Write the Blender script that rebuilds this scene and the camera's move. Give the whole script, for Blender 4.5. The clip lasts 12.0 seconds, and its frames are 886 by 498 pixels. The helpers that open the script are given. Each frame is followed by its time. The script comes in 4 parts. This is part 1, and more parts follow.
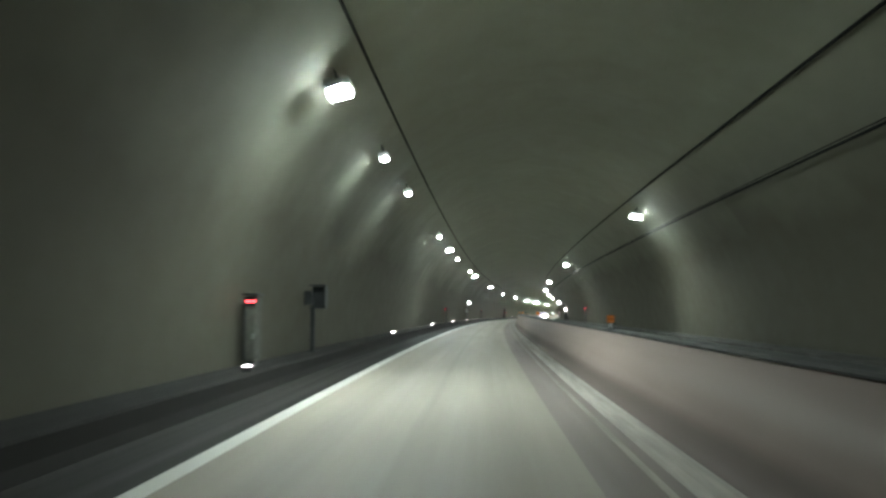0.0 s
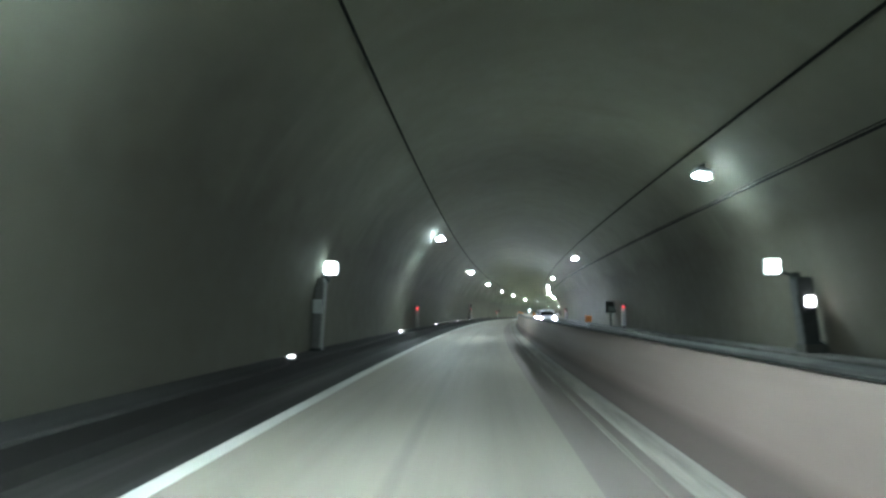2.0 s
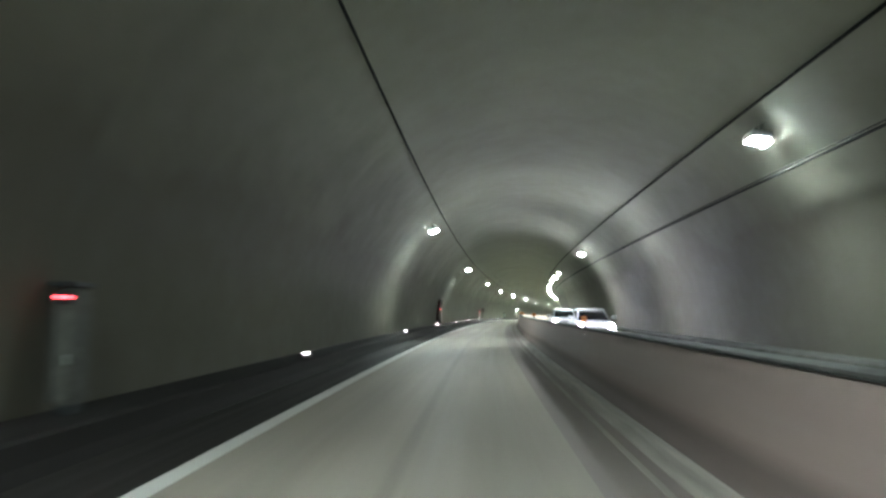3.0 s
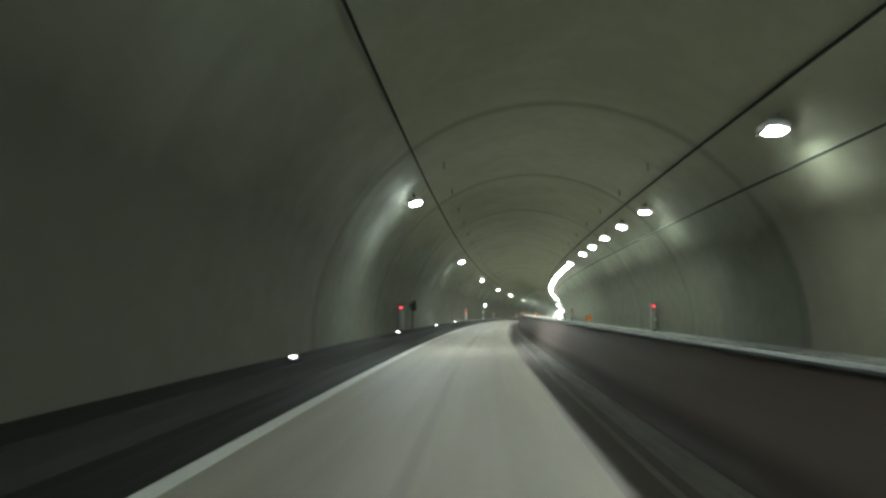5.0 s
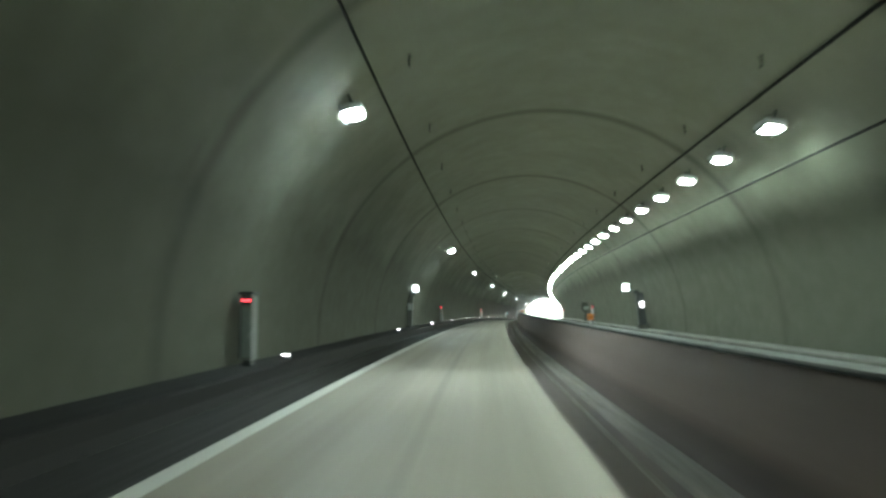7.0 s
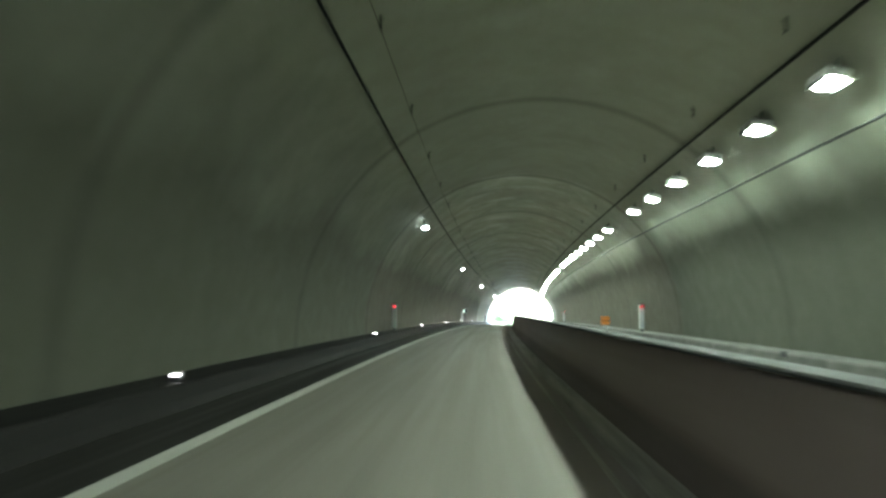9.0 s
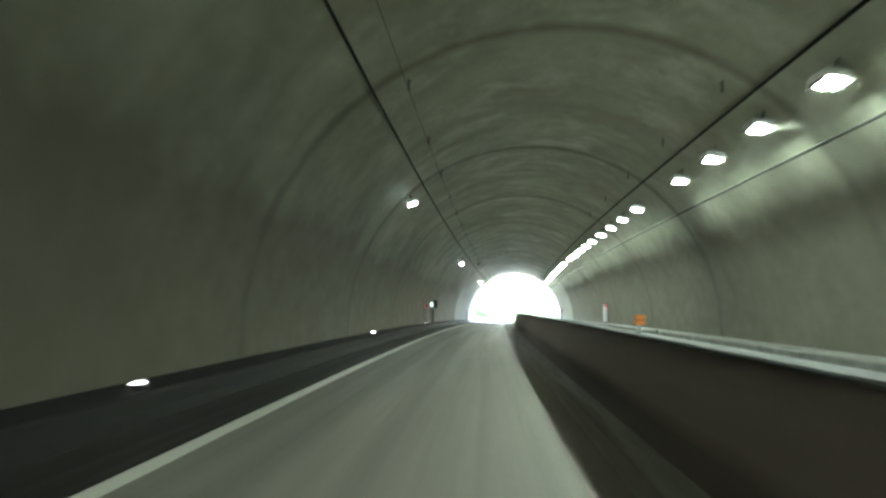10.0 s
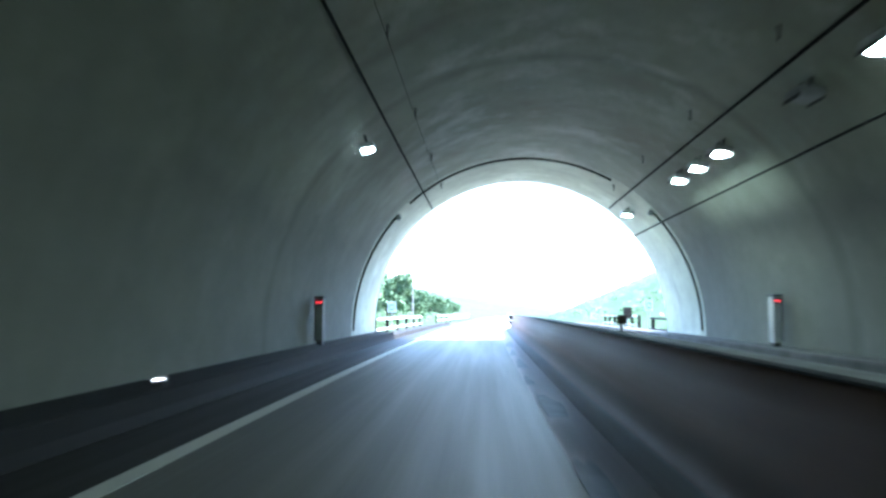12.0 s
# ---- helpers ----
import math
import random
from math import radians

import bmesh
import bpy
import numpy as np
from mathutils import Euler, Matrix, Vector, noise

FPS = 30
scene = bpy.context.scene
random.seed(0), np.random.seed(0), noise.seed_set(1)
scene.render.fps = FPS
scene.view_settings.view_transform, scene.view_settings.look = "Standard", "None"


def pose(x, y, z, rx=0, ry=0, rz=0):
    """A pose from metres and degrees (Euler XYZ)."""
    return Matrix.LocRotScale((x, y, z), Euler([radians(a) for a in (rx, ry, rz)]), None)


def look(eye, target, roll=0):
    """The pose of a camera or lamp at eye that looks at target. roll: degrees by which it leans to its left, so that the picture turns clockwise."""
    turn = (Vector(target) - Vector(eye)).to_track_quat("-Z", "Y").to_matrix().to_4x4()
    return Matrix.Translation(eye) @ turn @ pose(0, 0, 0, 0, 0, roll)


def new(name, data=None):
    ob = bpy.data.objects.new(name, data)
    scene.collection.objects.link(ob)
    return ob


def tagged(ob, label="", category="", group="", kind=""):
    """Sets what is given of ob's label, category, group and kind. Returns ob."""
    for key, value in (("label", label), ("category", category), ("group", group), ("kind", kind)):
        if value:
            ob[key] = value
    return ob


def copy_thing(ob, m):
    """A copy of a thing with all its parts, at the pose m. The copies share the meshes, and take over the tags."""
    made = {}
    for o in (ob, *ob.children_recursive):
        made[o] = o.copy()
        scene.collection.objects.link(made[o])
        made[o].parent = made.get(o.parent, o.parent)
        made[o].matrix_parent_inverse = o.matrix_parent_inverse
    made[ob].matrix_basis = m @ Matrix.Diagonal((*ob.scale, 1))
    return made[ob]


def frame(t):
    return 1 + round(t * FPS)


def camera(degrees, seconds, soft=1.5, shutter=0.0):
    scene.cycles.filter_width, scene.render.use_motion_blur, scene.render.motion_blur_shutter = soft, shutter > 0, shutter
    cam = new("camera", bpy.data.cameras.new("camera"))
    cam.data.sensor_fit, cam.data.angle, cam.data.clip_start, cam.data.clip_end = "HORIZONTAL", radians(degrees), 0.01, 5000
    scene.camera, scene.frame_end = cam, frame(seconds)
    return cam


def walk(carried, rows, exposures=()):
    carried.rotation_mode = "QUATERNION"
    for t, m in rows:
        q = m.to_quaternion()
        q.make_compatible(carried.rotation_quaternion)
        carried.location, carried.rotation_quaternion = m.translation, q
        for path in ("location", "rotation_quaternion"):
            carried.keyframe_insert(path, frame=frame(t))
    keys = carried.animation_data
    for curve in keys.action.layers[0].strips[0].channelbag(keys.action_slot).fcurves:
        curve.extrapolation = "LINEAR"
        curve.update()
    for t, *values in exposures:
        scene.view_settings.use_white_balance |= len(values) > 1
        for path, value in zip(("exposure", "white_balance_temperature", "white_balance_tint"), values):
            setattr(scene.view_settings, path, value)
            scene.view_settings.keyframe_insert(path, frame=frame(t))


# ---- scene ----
# ---- road alignment ----
# The road bends gently to the right; every place in the tunnel is given by the
# way s along the road, the offset a to the right of the lane's reference line
# and the height z over the pavement.
STEP = 1.0
S0 = -60.0
BEND = np.array([0.00072, 0.00078, 0.00086, 0.00087, 0.00089, 0.00093, 0.00093, 0.00086, 0.00067, 0.00046, 0.00041, 0.00041, 0.00041, 0.00041, 0.00041])
CREST = np.array([-0.000116, -0.000109, -3.6e-05, -3.5e-05, -0.00011, -5.9e-05, -9.4e-05, -0.000183, -0.000237, -0.000211, -0.000179, -0.000161, -0.000148, -0.00014, -0.000136])
_s = np.arange(S0, 1400.0, STEP)
_k = np.interp(_s, np.arange(15) * 48.0, BEND)
_w = np.interp(_s, np.arange(15) * 48.0, CREST)
_k[_s > 520] = 0.0003
_w[_s > 480] = 0.0


def _sum(f):
    return np.concatenate([[0.0], np.cumsum((f[1:] + f[:-1]) / 2 * STEP)])


_head = _sum(_k)
_head -= np.interp(0.0, _s, _head)
_grade = _sum(_w)
_grade += 0.022 - np.interp(0.0, _s, _grade)
_px, _py, _pz = _sum(np.sin(_head)), _sum(np.cos(_head)), _sum(_grade)
_px -= np.interp(0.0, _s, _px)
_py -= np.interp(0.0, _s, _py)
_pz -= np.interp(0.0, _s, _pz)


def heading(s):
    return float(np.interp(s, _s, _head))


def place(s, a, z):
    """World point at way s, offset a, height z."""
    h = heading(s)
    return Vector((float(np.interp(s, _s, _px)) + a * math.cos(h),
                   float(np.interp(s, _s, _py)) - a * math.sin(h),
                   float(np.interp(s, _s, _pz)) + z))


def stand(s, a, z, turn=0.0):
    """Pose of a thing whose own y axis runs along the road."""
    return Matrix.Translation(place(s, a, z)) @ Matrix.Rotation(-heading(s) + radians(turn), 4, "Z")


# ---- camera ----
cam = camera(2 * math.degrees(math.atan(784 / 1280)), 12.0, soft=2.8, shutter=0.2)
EYE = 1.35
# seconds, way, offset, turn to the left of the road, tilt up, lean
DRIVE = [
(0.0, 0.0, 0.00, 2.66, 4.69, -0.21),
    (0.5, 17.4, 0.06, 2.62, 4.70, -0.22),
    (1.0, 34.8, 0.06, 2.59, 4.69, -0.12),
    (1.5, 52.3, 0.05, 2.56, 4.68, -0.02),
    (2.0, 69.7, -0.02, 2.50, 4.81, -0.18),
    (2.5, 87.2, 0.01, 2.54, 4.90, -0.13),
    (3.0, 104.7, -0.01, 2.53, 4.86, -0.18),
    (3.5, 122.2, -0.04, 2.50, 4.78, -0.27),
    (4.0, 139.7, -0.08, 2.46, 4.70, -0.35),
    (4.5, 157.2, -0.09, 2.46, 4.69, -0.38),
    (5.0, 174.6, -0.07, 2.49, 4.78, -0.32),
    (5.5, 192.0, -0.07, 2.45, 4.75, -0.30),
    (6.0, 209.3, -0.07, 2.43, 4.73, -0.25),
    (6.5, 226.7, -0.11, 2.42, 4.72, -0.16),
    (6.7, 233.7, -0.07, 2.38, 4.67, -0.20),
    (7.0, 244.1, 0.00, 2.40, 4.63, -0.22),
    (7.5, 261.8, 0.13, 2.45, 4.60, -0.20),
    (8.0, 279.6, 0.26, 2.48, 4.56, -0.15),
    (8.3, 290.4, 0.38, 2.50, 4.57, -0.12),
    (8.5, 297.7, 0.41, 2.50, 4.58, -0.11),
    (9.0, 315.8, 0.31, 2.48, 4.61, 0.03),
    (9.5, 334.85, 0.27, 2.69, 4.52, 0.03),
    (10.0, 352.4, 0.28, 2.85, 4.38, -0.17),
    (10.5, 370.7, 0.27, 2.84, 4.37, -0.36),
    (11.0, 389.0, 0.31, 2.76, 4.41, -0.24),
    (11.5, 407.2, 0.36, 2.78, 4.41, -0.25),
    (11.7, 414.5, 0.37, 2.78, 4.41, -0.25),
    (12.0, 425.3, 0.28, 2.78, 4.48, -0.23),
]


def seat(s, a, yaw, tilt, lean):
    h = heading(s) - radians(yaw)
    p = math.atan(float(np.interp(s, _s, _grade))) + radians(tilt)
    eye = place(s, a, EYE)
    way = Vector((math.sin(h) * math.cos(p), math.cos(h) * math.cos(p), math.sin(p)))
    return look(eye, eye + way * 10, lean)


walk(cam, [(t, seat(*row)) for t, *row in DRIVE],
     exposures=[(0, 5.93, 6700, 13), (0.5, 6.0, 6700, 11), (1.0, 5.82, 6400, 8), (1.5, 6.05, 6500, 14), (2.0, 6.05, 6000, 11), (2.5, 6.3, 6500, 16),
                (4.3, 5.9, 6500, 15), (4.5, 5.9, 6350, 11), (5.0, 5.65, 6500, 15), (5.5, 5.15, 6150, 11), (6.0, 5.25, 6350, 15), (6.5, 5.15, 6150, 10),
                (8.5, 5.38, 6350, 9), (9.0, 5.57, 6350, 9), (9.5, 5.62, 6350, 10), (10.0, 5.62, 6350, 11), (10.5, 5.6, 6350, 12), (11.0, 5.4, 6300, 11), (11.6, 4.78, 6000, 10), (12.0, 3.97, 5350, 10)])

# ---- world and sun ----
world = bpy.data.worlds.new("sky")
scene.world = world
world.use_nodes = True
_n, _l = world.node_tree.nodes, world.node_tree.links
_sky = _n.new("ShaderNodeTexSky")
_sky.sky_type, _sky.sun_disc = "NISHITA", False
_sky.sun_elevation, _sky.sun_rotation = radians(50), radians(112)
_l.new(_sky.outputs["Color"], _n["Background"].inputs["Color"])
_n["Background"].inputs["Strength"].default_value = 0.15
sun = new("sun", bpy.data.lights.new("sun", "SUN"))
sun.data.energy, sun.data.angle, sun.data.color = 2.6, radians(0.5), (1.0, 0.96, 0.9)
_az, _el = radians(112), radians(50)
sun.matrix_world = look((0, 0, 0), (-math.sin(_az) * math.cos(_el), -math.cos(_az) * math.cos(_el), -math.sin(_el)))

LAMP_GLOW = 15.0
NEAR_GLOW = 10.8

# ---- materials ----
def material(name):
    m = bpy.data.materials.new(name)
    m.use_nodes = True
    t = m.node_tree
    return m, t.nodes, t.links, t.nodes["Principled BSDF"]


def mix(n, l, fac, a, b, mode="MIX"):
    """Colour mix node; a, b: colours or sockets, fac: number or socket."""
    x = n.new("ShaderNodeMix")
    x.data_type, x.blend_type = "RGBA", mode
    for i, v in ((0, fac), (6, a), (7, b)):
        if isinstance(v, (tuple, list)):
            x.inputs[i].default_value = (*v, 1.0)
        elif isinstance(v, (int, float)):
            x.inputs[i].default_value = v
        else:
            l.new(v, x.inputs[i])
    return x.outputs[2]


def ramp(n, l, fac, lo, hi, a=0.0, b=1.0):
    r = n.new("ShaderNodeMapRange")
    r.inputs[1].default_value, r.inputs[2].default_value = lo, hi
    r.inputs[3].default_value, r.inputs[4].default_value = a, b
    l.new(fac, r.inputs[0])
    return r.outputs[0]


def tex(n, l, vec, scale, detail=4.0, rough=0.6, stretch=(1, 1, 1), shift=None):
    mp = n.new("ShaderNodeMapping")
    mp.inputs["Scale"].default_value = stretch
    l.new(vec, mp.inputs["Vector"])
    if shift is not None:
        l.new(shift, mp.inputs["Location"])
    t = n.new("ShaderNodeTexNoise")
    t.inputs["Scale"].default_value, t.inputs["Detail"].default_value = scale, detail
    t.inputs["Roughness"].default_value = rough
    l.new(mp.outputs[0], t.inputs["Vector"])
    return t.outputs["Fac"]


def bump(n, l, bsdf, height, strength, dist):
    b = n.new("ShaderNodeBump")
    b.inputs["Strength"].default_value, b.inputs["Distance"].default_value = strength, dist
    l.new(height, b.inputs["Height"])
    l.new(b.outputs[0], bsdf.inputs["Normal"])


def plain(name, colour, rough=0.5, metal=0.0, grain=0.25, scale=9.0, relief=0.0, gloss=0.5):
    """Painted, plastic, metal or concrete part: colour with blotches and fine relief."""
    m, n, l, b = material(name)
    co = n.new("ShaderNodeTexCoord").outputs["Object"]
    a, f = tex(n, l, co, scale), tex(n, l, co, scale * 9)
    dark = tuple(c * (1 - grain) for c in colour)
    c = mix(n, l, ramp(n, l, a, 0.35, 0.7), dark, colour)
    c = mix(n, l, ramp(n, l, f, 0.3, 0.75, 0.0, grain * 0.7), c, tuple(c2 * 0.5 for c2 in colour))
    l.new(c, b.inputs["Base Color"])
    l.new(ramp(n, l, a, 0.3, 0.7, min(1, rough * 1.15), rough * 0.85), b.inputs["Roughness"])
    b.inputs["Metallic"].default_value = metal
    b.inputs["Specular IOR Level"].default_value = gloss
    if relief:
        bump(n, l, b, f, 0.4, relief)
    return m


def lit(name, colour, strength):
    m, n, l, b = material(name)
    b.inputs["Base Color"].default_value = (*colour, 1)
    b.inputs["Emission Color"].default_value = (*colour, 1)
    b.inputs["Emission Strength"].default_value = strength
    return m


def lining_concrete(name, damp, band=1.0, tone=1.2, wall_shade=0.5, blotch=1.0, soot_shade=(0.06, 0.063, 0.046), far_soot_shade=None):
    """Cast lining: UV is metres along the ring and metres round the arch."""
    m, n, l, b = material(name)
    uv = n.new("ShaderNodeUVMap").outputs[0]
    rnd = n.new("ShaderNodeObjectInfo").outputs["Random"]
    comb = n.new("ShaderNodeCombineXYZ")
    mul = n.new("ShaderNodeMath")
    mul.operation = "MULTIPLY"
    mul.inputs[1].default_value = 70.0
    l.new(rnd, mul.inputs[0])
    l.new(mul.outputs[0], comb.inputs[0])
    l.new(mul.outputs[0], comb.inputs[1])
    shift = comb.outputs[0]
    big = tex(n, l, uv, 0.28, 4, 0.6, shift=shift)
    mid = tex(n, l, uv, 1.4, 5, 0.65, shift=shift)
    fine = tex(n, l, uv, 18, 3, 0.6)
    drip = tex(n, l, uv, 0.9, 4, 0.6, stretch=(1.4, 0.25, 1), shift=shift)
    c = mix(n, l, ramp(n, l, big, 0.3, 0.7), tuple(m2 - d * blotch for m2, d in zip((0.24, 0.247, 0.205), (0.05, 0.05, 0.042))), tuple(m2 + d * blotch for m2, d in zip((0.24, 0.247, 0.205), (0.05, 0.05, 0.045))))
    c = mix(n, l, ramp(n, l, mid, 0.42, 0.62, 0, 0.32 * blotch), c, (0.15, 0.145, 0.115))
    bloom = tex(n, l, uv, 0.45, 5, 0.7, shift=shift)
    c = mix(n, l, ramp(n, l, bloom, 0.55, 0.68, 0, 0.55 * blotch), c, (0.36, 0.36, 0.33))
    if damp:
        # lime-white and rusty patches round the hoop near the mouth
        lime = tex(n, l, uv, 0.55, 5, 0.7, stretch=(0.8, 0.6, 1), shift=shift)
        rust = tex(n, l, uv, 0.38, 5, 0.65, stretch=(0.8, 0.6, 1))
        around = n.new("ShaderNodeSeparateXYZ")
        l.new(uv, around.inputs[0])
        left = ramp(n, l, around.outputs[1], 4.5, 8.0)
        right = ramp(n, l, around.outputs[1], 13.0, 16.5, 1.0, 0.0)

        def crown(f):
            for side in (left, right):
                p = n.new("ShaderNodeMath")
                p.operation = "MULTIPLY"
                l.new(f, p.inputs[0])
                l.new(side, p.inputs[1])
                f = p.outputs[0]
            return f

        c = mix(n, l, crown(ramp(n, l, rust, 0.48, 0.66, 0, 0.5)), c, (0.165, 0.135, 0.105))
        c = mix(n, l, crown(ramp(n, l, lime, 0.52, 0.66, 0, 0.65)), c, (0.42, 0.43, 0.41))
    c = mix(n, l, ramp(n, l, drip, 0.55, 0.72, 0, 0.35 * blotch), c, (0.12, 0.117, 0.098))
    c = mix(n, l, ramp(n, l, fine, 0.35, 0.7, 0, 0.15), c, (0.13, 0.13, 0.115))
    # lime bloom and damp stains beside the construction joints
    sep = n.new("ShaderNodeSeparateXYZ")
    l.new(uv, sep.inputs[0])
    wob = n.new("ShaderNodeMath")
    wob.operation = "MULTIPLY_ADD"
    l.new(mid, wob.inputs[0])
    wob.inputs[1].default_value = 0.22
    l.new(sep.outputs[0], wob.inputs[2])
    off = n.new("ShaderNodeMath")
    off.operation = "SUBTRACT"
    l.new(wob.outputs[0], off.inputs[0])
    off.inputs[1].default_value = 0.13
    side = n.new("ShaderNodeMath")
    side.operation = "ABSOLUTE"
    l.new(off.outputs[0], side.inputs[0])
    near = ramp(n, l, side.outputs[0], 0.06, 0.36, 1.0, 0.0)
    pale = ramp(n, l, wob.outputs[0], 0.5, 1.7, 1.0, 0.0)
    spot = ramp(n, l, mid, 0.46, 0.6)
    pm = n.new("ShaderNodeMath")
    pm.operation = "MULTIPLY"
    l.new(pale, pm.inputs[0])
    l.new(spot, pm.inputs[1])
    pf = n.new("ShaderNodeMath")
    pf.operation = "MULTIPLY"
    l.new(pm.outputs[0], pf.inputs[0])
    pf.inputs[1].default_value = 0.07
    c = mix(n, l, pf.outputs[0], c, (0.40, 0.40, 0.37))
    nf = n.new("ShaderNodeMath")
    nf.operation = "MULTIPLY"
    l.new(near, nf.inputs[0])
    l.new(ramp(n, l, rnd, 0.0, 1.0, 0.55 * band, 0.9 * band), nf.inputs[1])
    if wall_shade:
        # brown soot and painted-in shade on both walls below the lamps, ragged upper edge
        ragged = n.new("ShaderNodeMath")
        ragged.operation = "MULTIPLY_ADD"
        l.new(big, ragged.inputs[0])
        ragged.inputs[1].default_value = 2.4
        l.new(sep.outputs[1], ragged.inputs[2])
        left_shade = ramp(n, l, ragged.outputs[0], 4.6, 7.8, wall_shade, 0.0)
        right_shade = ramp(n, l, ragged.outputs[0], 15.4, 18.6, 0.0, wall_shade)
        c = mix(n, l, left_shade, c, soot_shade)
        c = mix(n, l, right_shade, c, far_soot_shade or soot_shade)
    c = mix(n, l, nf.outputs[0], c, (0.036, 0.034, 0.028))
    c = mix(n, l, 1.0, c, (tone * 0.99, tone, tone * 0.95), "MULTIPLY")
    l.new(c, b.inputs["Base Color"])
    l.new(ramp(n, l, mid, 0.3, 0.7, 0.7, 0.9), b.inputs["Roughness"])
    b.inputs["Specular IOR Level"].default_value = 0.2
    bump(n, l, b, mid, 0.18, 0.012)
    return m


def road_surface(name, lo, hi, tone, rough=(0.55, 0.8), dust=None, fade=(150.0, 390.0), gloss=0.5, seam=None, grime_shade=None):
    """Pavement: UV is metres across and metres along."""
    m, n, l, b = material(name)
    uv = n.new("ShaderNodeUVMap").outputs[0]
    big = tex(n, l, uv, 0.5, 4, 0.6, stretch=(1, 0.12, 1))
    streak = tex(n, l, uv, 2.6, 4, 0.6, stretch=(1, 0.02, 1))
    fine = tex(n, l, uv, 60, 3, 0.7)
    c = mix(n, l, ramp(n, l, big, 0.3, 0.7), lo, hi)
    c = mix(n, l, ramp(n, l, streak, 0.45, 0.7, 0, 0.35), c, tone)
    c = mix(n, l, ramp(n, l, fine, 0.3, 0.7, 0, 0.3), c, tuple(v * 0.5 for v in lo))
    if dust:
        # dust and headlight glow painted in deep in the tunnel, fading towards the mouth
        sep = n.new("ShaderNodeSeparateXYZ")
        l.new(uv, sep.inputs[0])
        c = mix(n, l, ramp(n, l, sep.outputs[1], *fade, 0.75, 0.0), c, mix(n, l, ramp(n, l, big, 0.3, 0.7), tuple(v * 0.75 for v in dust), dust))
    if grime_shade:
        # grime and the curved foot's shade painted on the face, with a ragged edge
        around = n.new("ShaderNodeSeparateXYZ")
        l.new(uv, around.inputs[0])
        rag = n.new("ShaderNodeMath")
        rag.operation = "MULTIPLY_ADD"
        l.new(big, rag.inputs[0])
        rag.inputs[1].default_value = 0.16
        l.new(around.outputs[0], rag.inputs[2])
        c = mix(n, l, ramp(n, l, rag.outputs[0], grime_shade, grime_shade + 0.16, 0.6, 0.0), c, (0.10, 0.082, 0.074))
    if seam is not None:
        # a worn longitudinal joint and the two wheel tracks beside it
        across = n.new("ShaderNodeSeparateXYZ")
        l.new(uv, across.inputs[0])
        for centre, half, depth in ((seam, 0.10, 0.2), (seam - 0.95, 0.42, 0.16), (seam + 0.95, 0.42, 0.16)):
            off = n.new("ShaderNodeMath")
            off.operation = "SUBTRACT"
            l.new(across.outputs[0], off.inputs[0])
            off.inputs[1].default_value = centre
            far = n.new("ShaderNodeMath")
            far.operation = "ABSOLUTE"
            l.new(off.outputs[0], far.inputs[0])
            part_of = n.new("ShaderNodeMath")
            part_of.operation = "MULTIPLY"
            l.new(ramp(n, l, far.outputs[0], half * 0.3, half, depth, 0.0), part_of.inputs[0])
            l.new(ramp(n, l, big, 0.3, 0.6), part_of.inputs[1])
            c = mix(n, l, part_of.outputs[0], c, tuple(v * 0.45 for v in lo))
    l.new(c, b.inputs["Base Color"])
    b.inputs["Specular IOR Level"].default_value = gloss
    l.new(ramp(n, l, streak, 0.3, 0.7, *rough), b.inputs["Roughness"])
    bump(n, l, b, fine, 0.35, 0.004)
    return m


# opposite wall painted darker still, where the entrance lamps overlight it
LINING = lining_concrete("lining_concrete", False, 0.55, wall_shade=0.9, blotch=0.45, soot_shade=(0.054, 0.0545, 0.040), far_soot_shade=(0.037, 0.040, 0.030))
# browner low tone stands in for warm headlight glow on these walls
LINING_DEEP = lining_concrete("deep_lining_concrete", False, 0.06, wall_shade=0.88, blotch=0.3, soot_shade=(0.067, 0.061, 0.048))
# the two linings nearest the mouth carry its daylight in their colour
LINING_DAYLIT = lining_concrete("daylit_portal_lining", False, 0.1, 2.45, 0.0)
LINING_HALF_DAYLIT = lining_concrete("half_daylit_lining", True, 0.4, 1.75, 0.74, 0.8, (0.068, 0.068, 0.062))
LINING_DAMP = lining_concrete("stained_lining_concrete", True, 0.7, 1.55, 0.9, 0.9, (0.041, 0.0345, 0.0255), far_soot_shade=(0.033, 0.029, 0.0215))
# headlight warmth is mixed into the lane's deep colour
LANE = road_surface("lane_pavement", (0.118, 0.114, 0.102), (0.15, 0.145, 0.128), (0.095, 0.092, 0.082), (0.5, 0.7), (0.525, 0.47, 0.39), (240.0, 390.0), gloss=0.25, seam=-0.42)
ASPHALT = road_surface("shoulder_asphalt", (0.021, 0.0193, 0.0175), (0.031, 0.0285, 0.026), (0.037, 0.034, 0.031), dust=(0.038, 0.035, 0.032), fade=(235.0, 340.0), gloss=0.2)
# dusty asphalt, lightened further for the headlight spill on it
HEADLIT_DUSTY = road_surface("headlit_dusty_asphalt", (0.18, 0.153, 0.142), (0.265, 0.226, 0.209), (0.14, 0.119, 0.11), dust=(0.39, 0.335, 0.305), fade=(370.0, 448.0), gloss=0.3)
# edge line painted whiter deep inside, as headlights would show it
PAINT = road_surface("road_paint", (0.54, 0.53, 0.475), (0.62, 0.61, 0.55), (0.44, 0.43, 0.39), dust=(0.90, 0.90, 0.84), fade=(170.0, 320.0))
KERB = plain("kerb_concrete", (0.034, 0.031, 0.028), 0.8, grain=0.45, scale=2.2, relief=0.01, gloss=0.15)
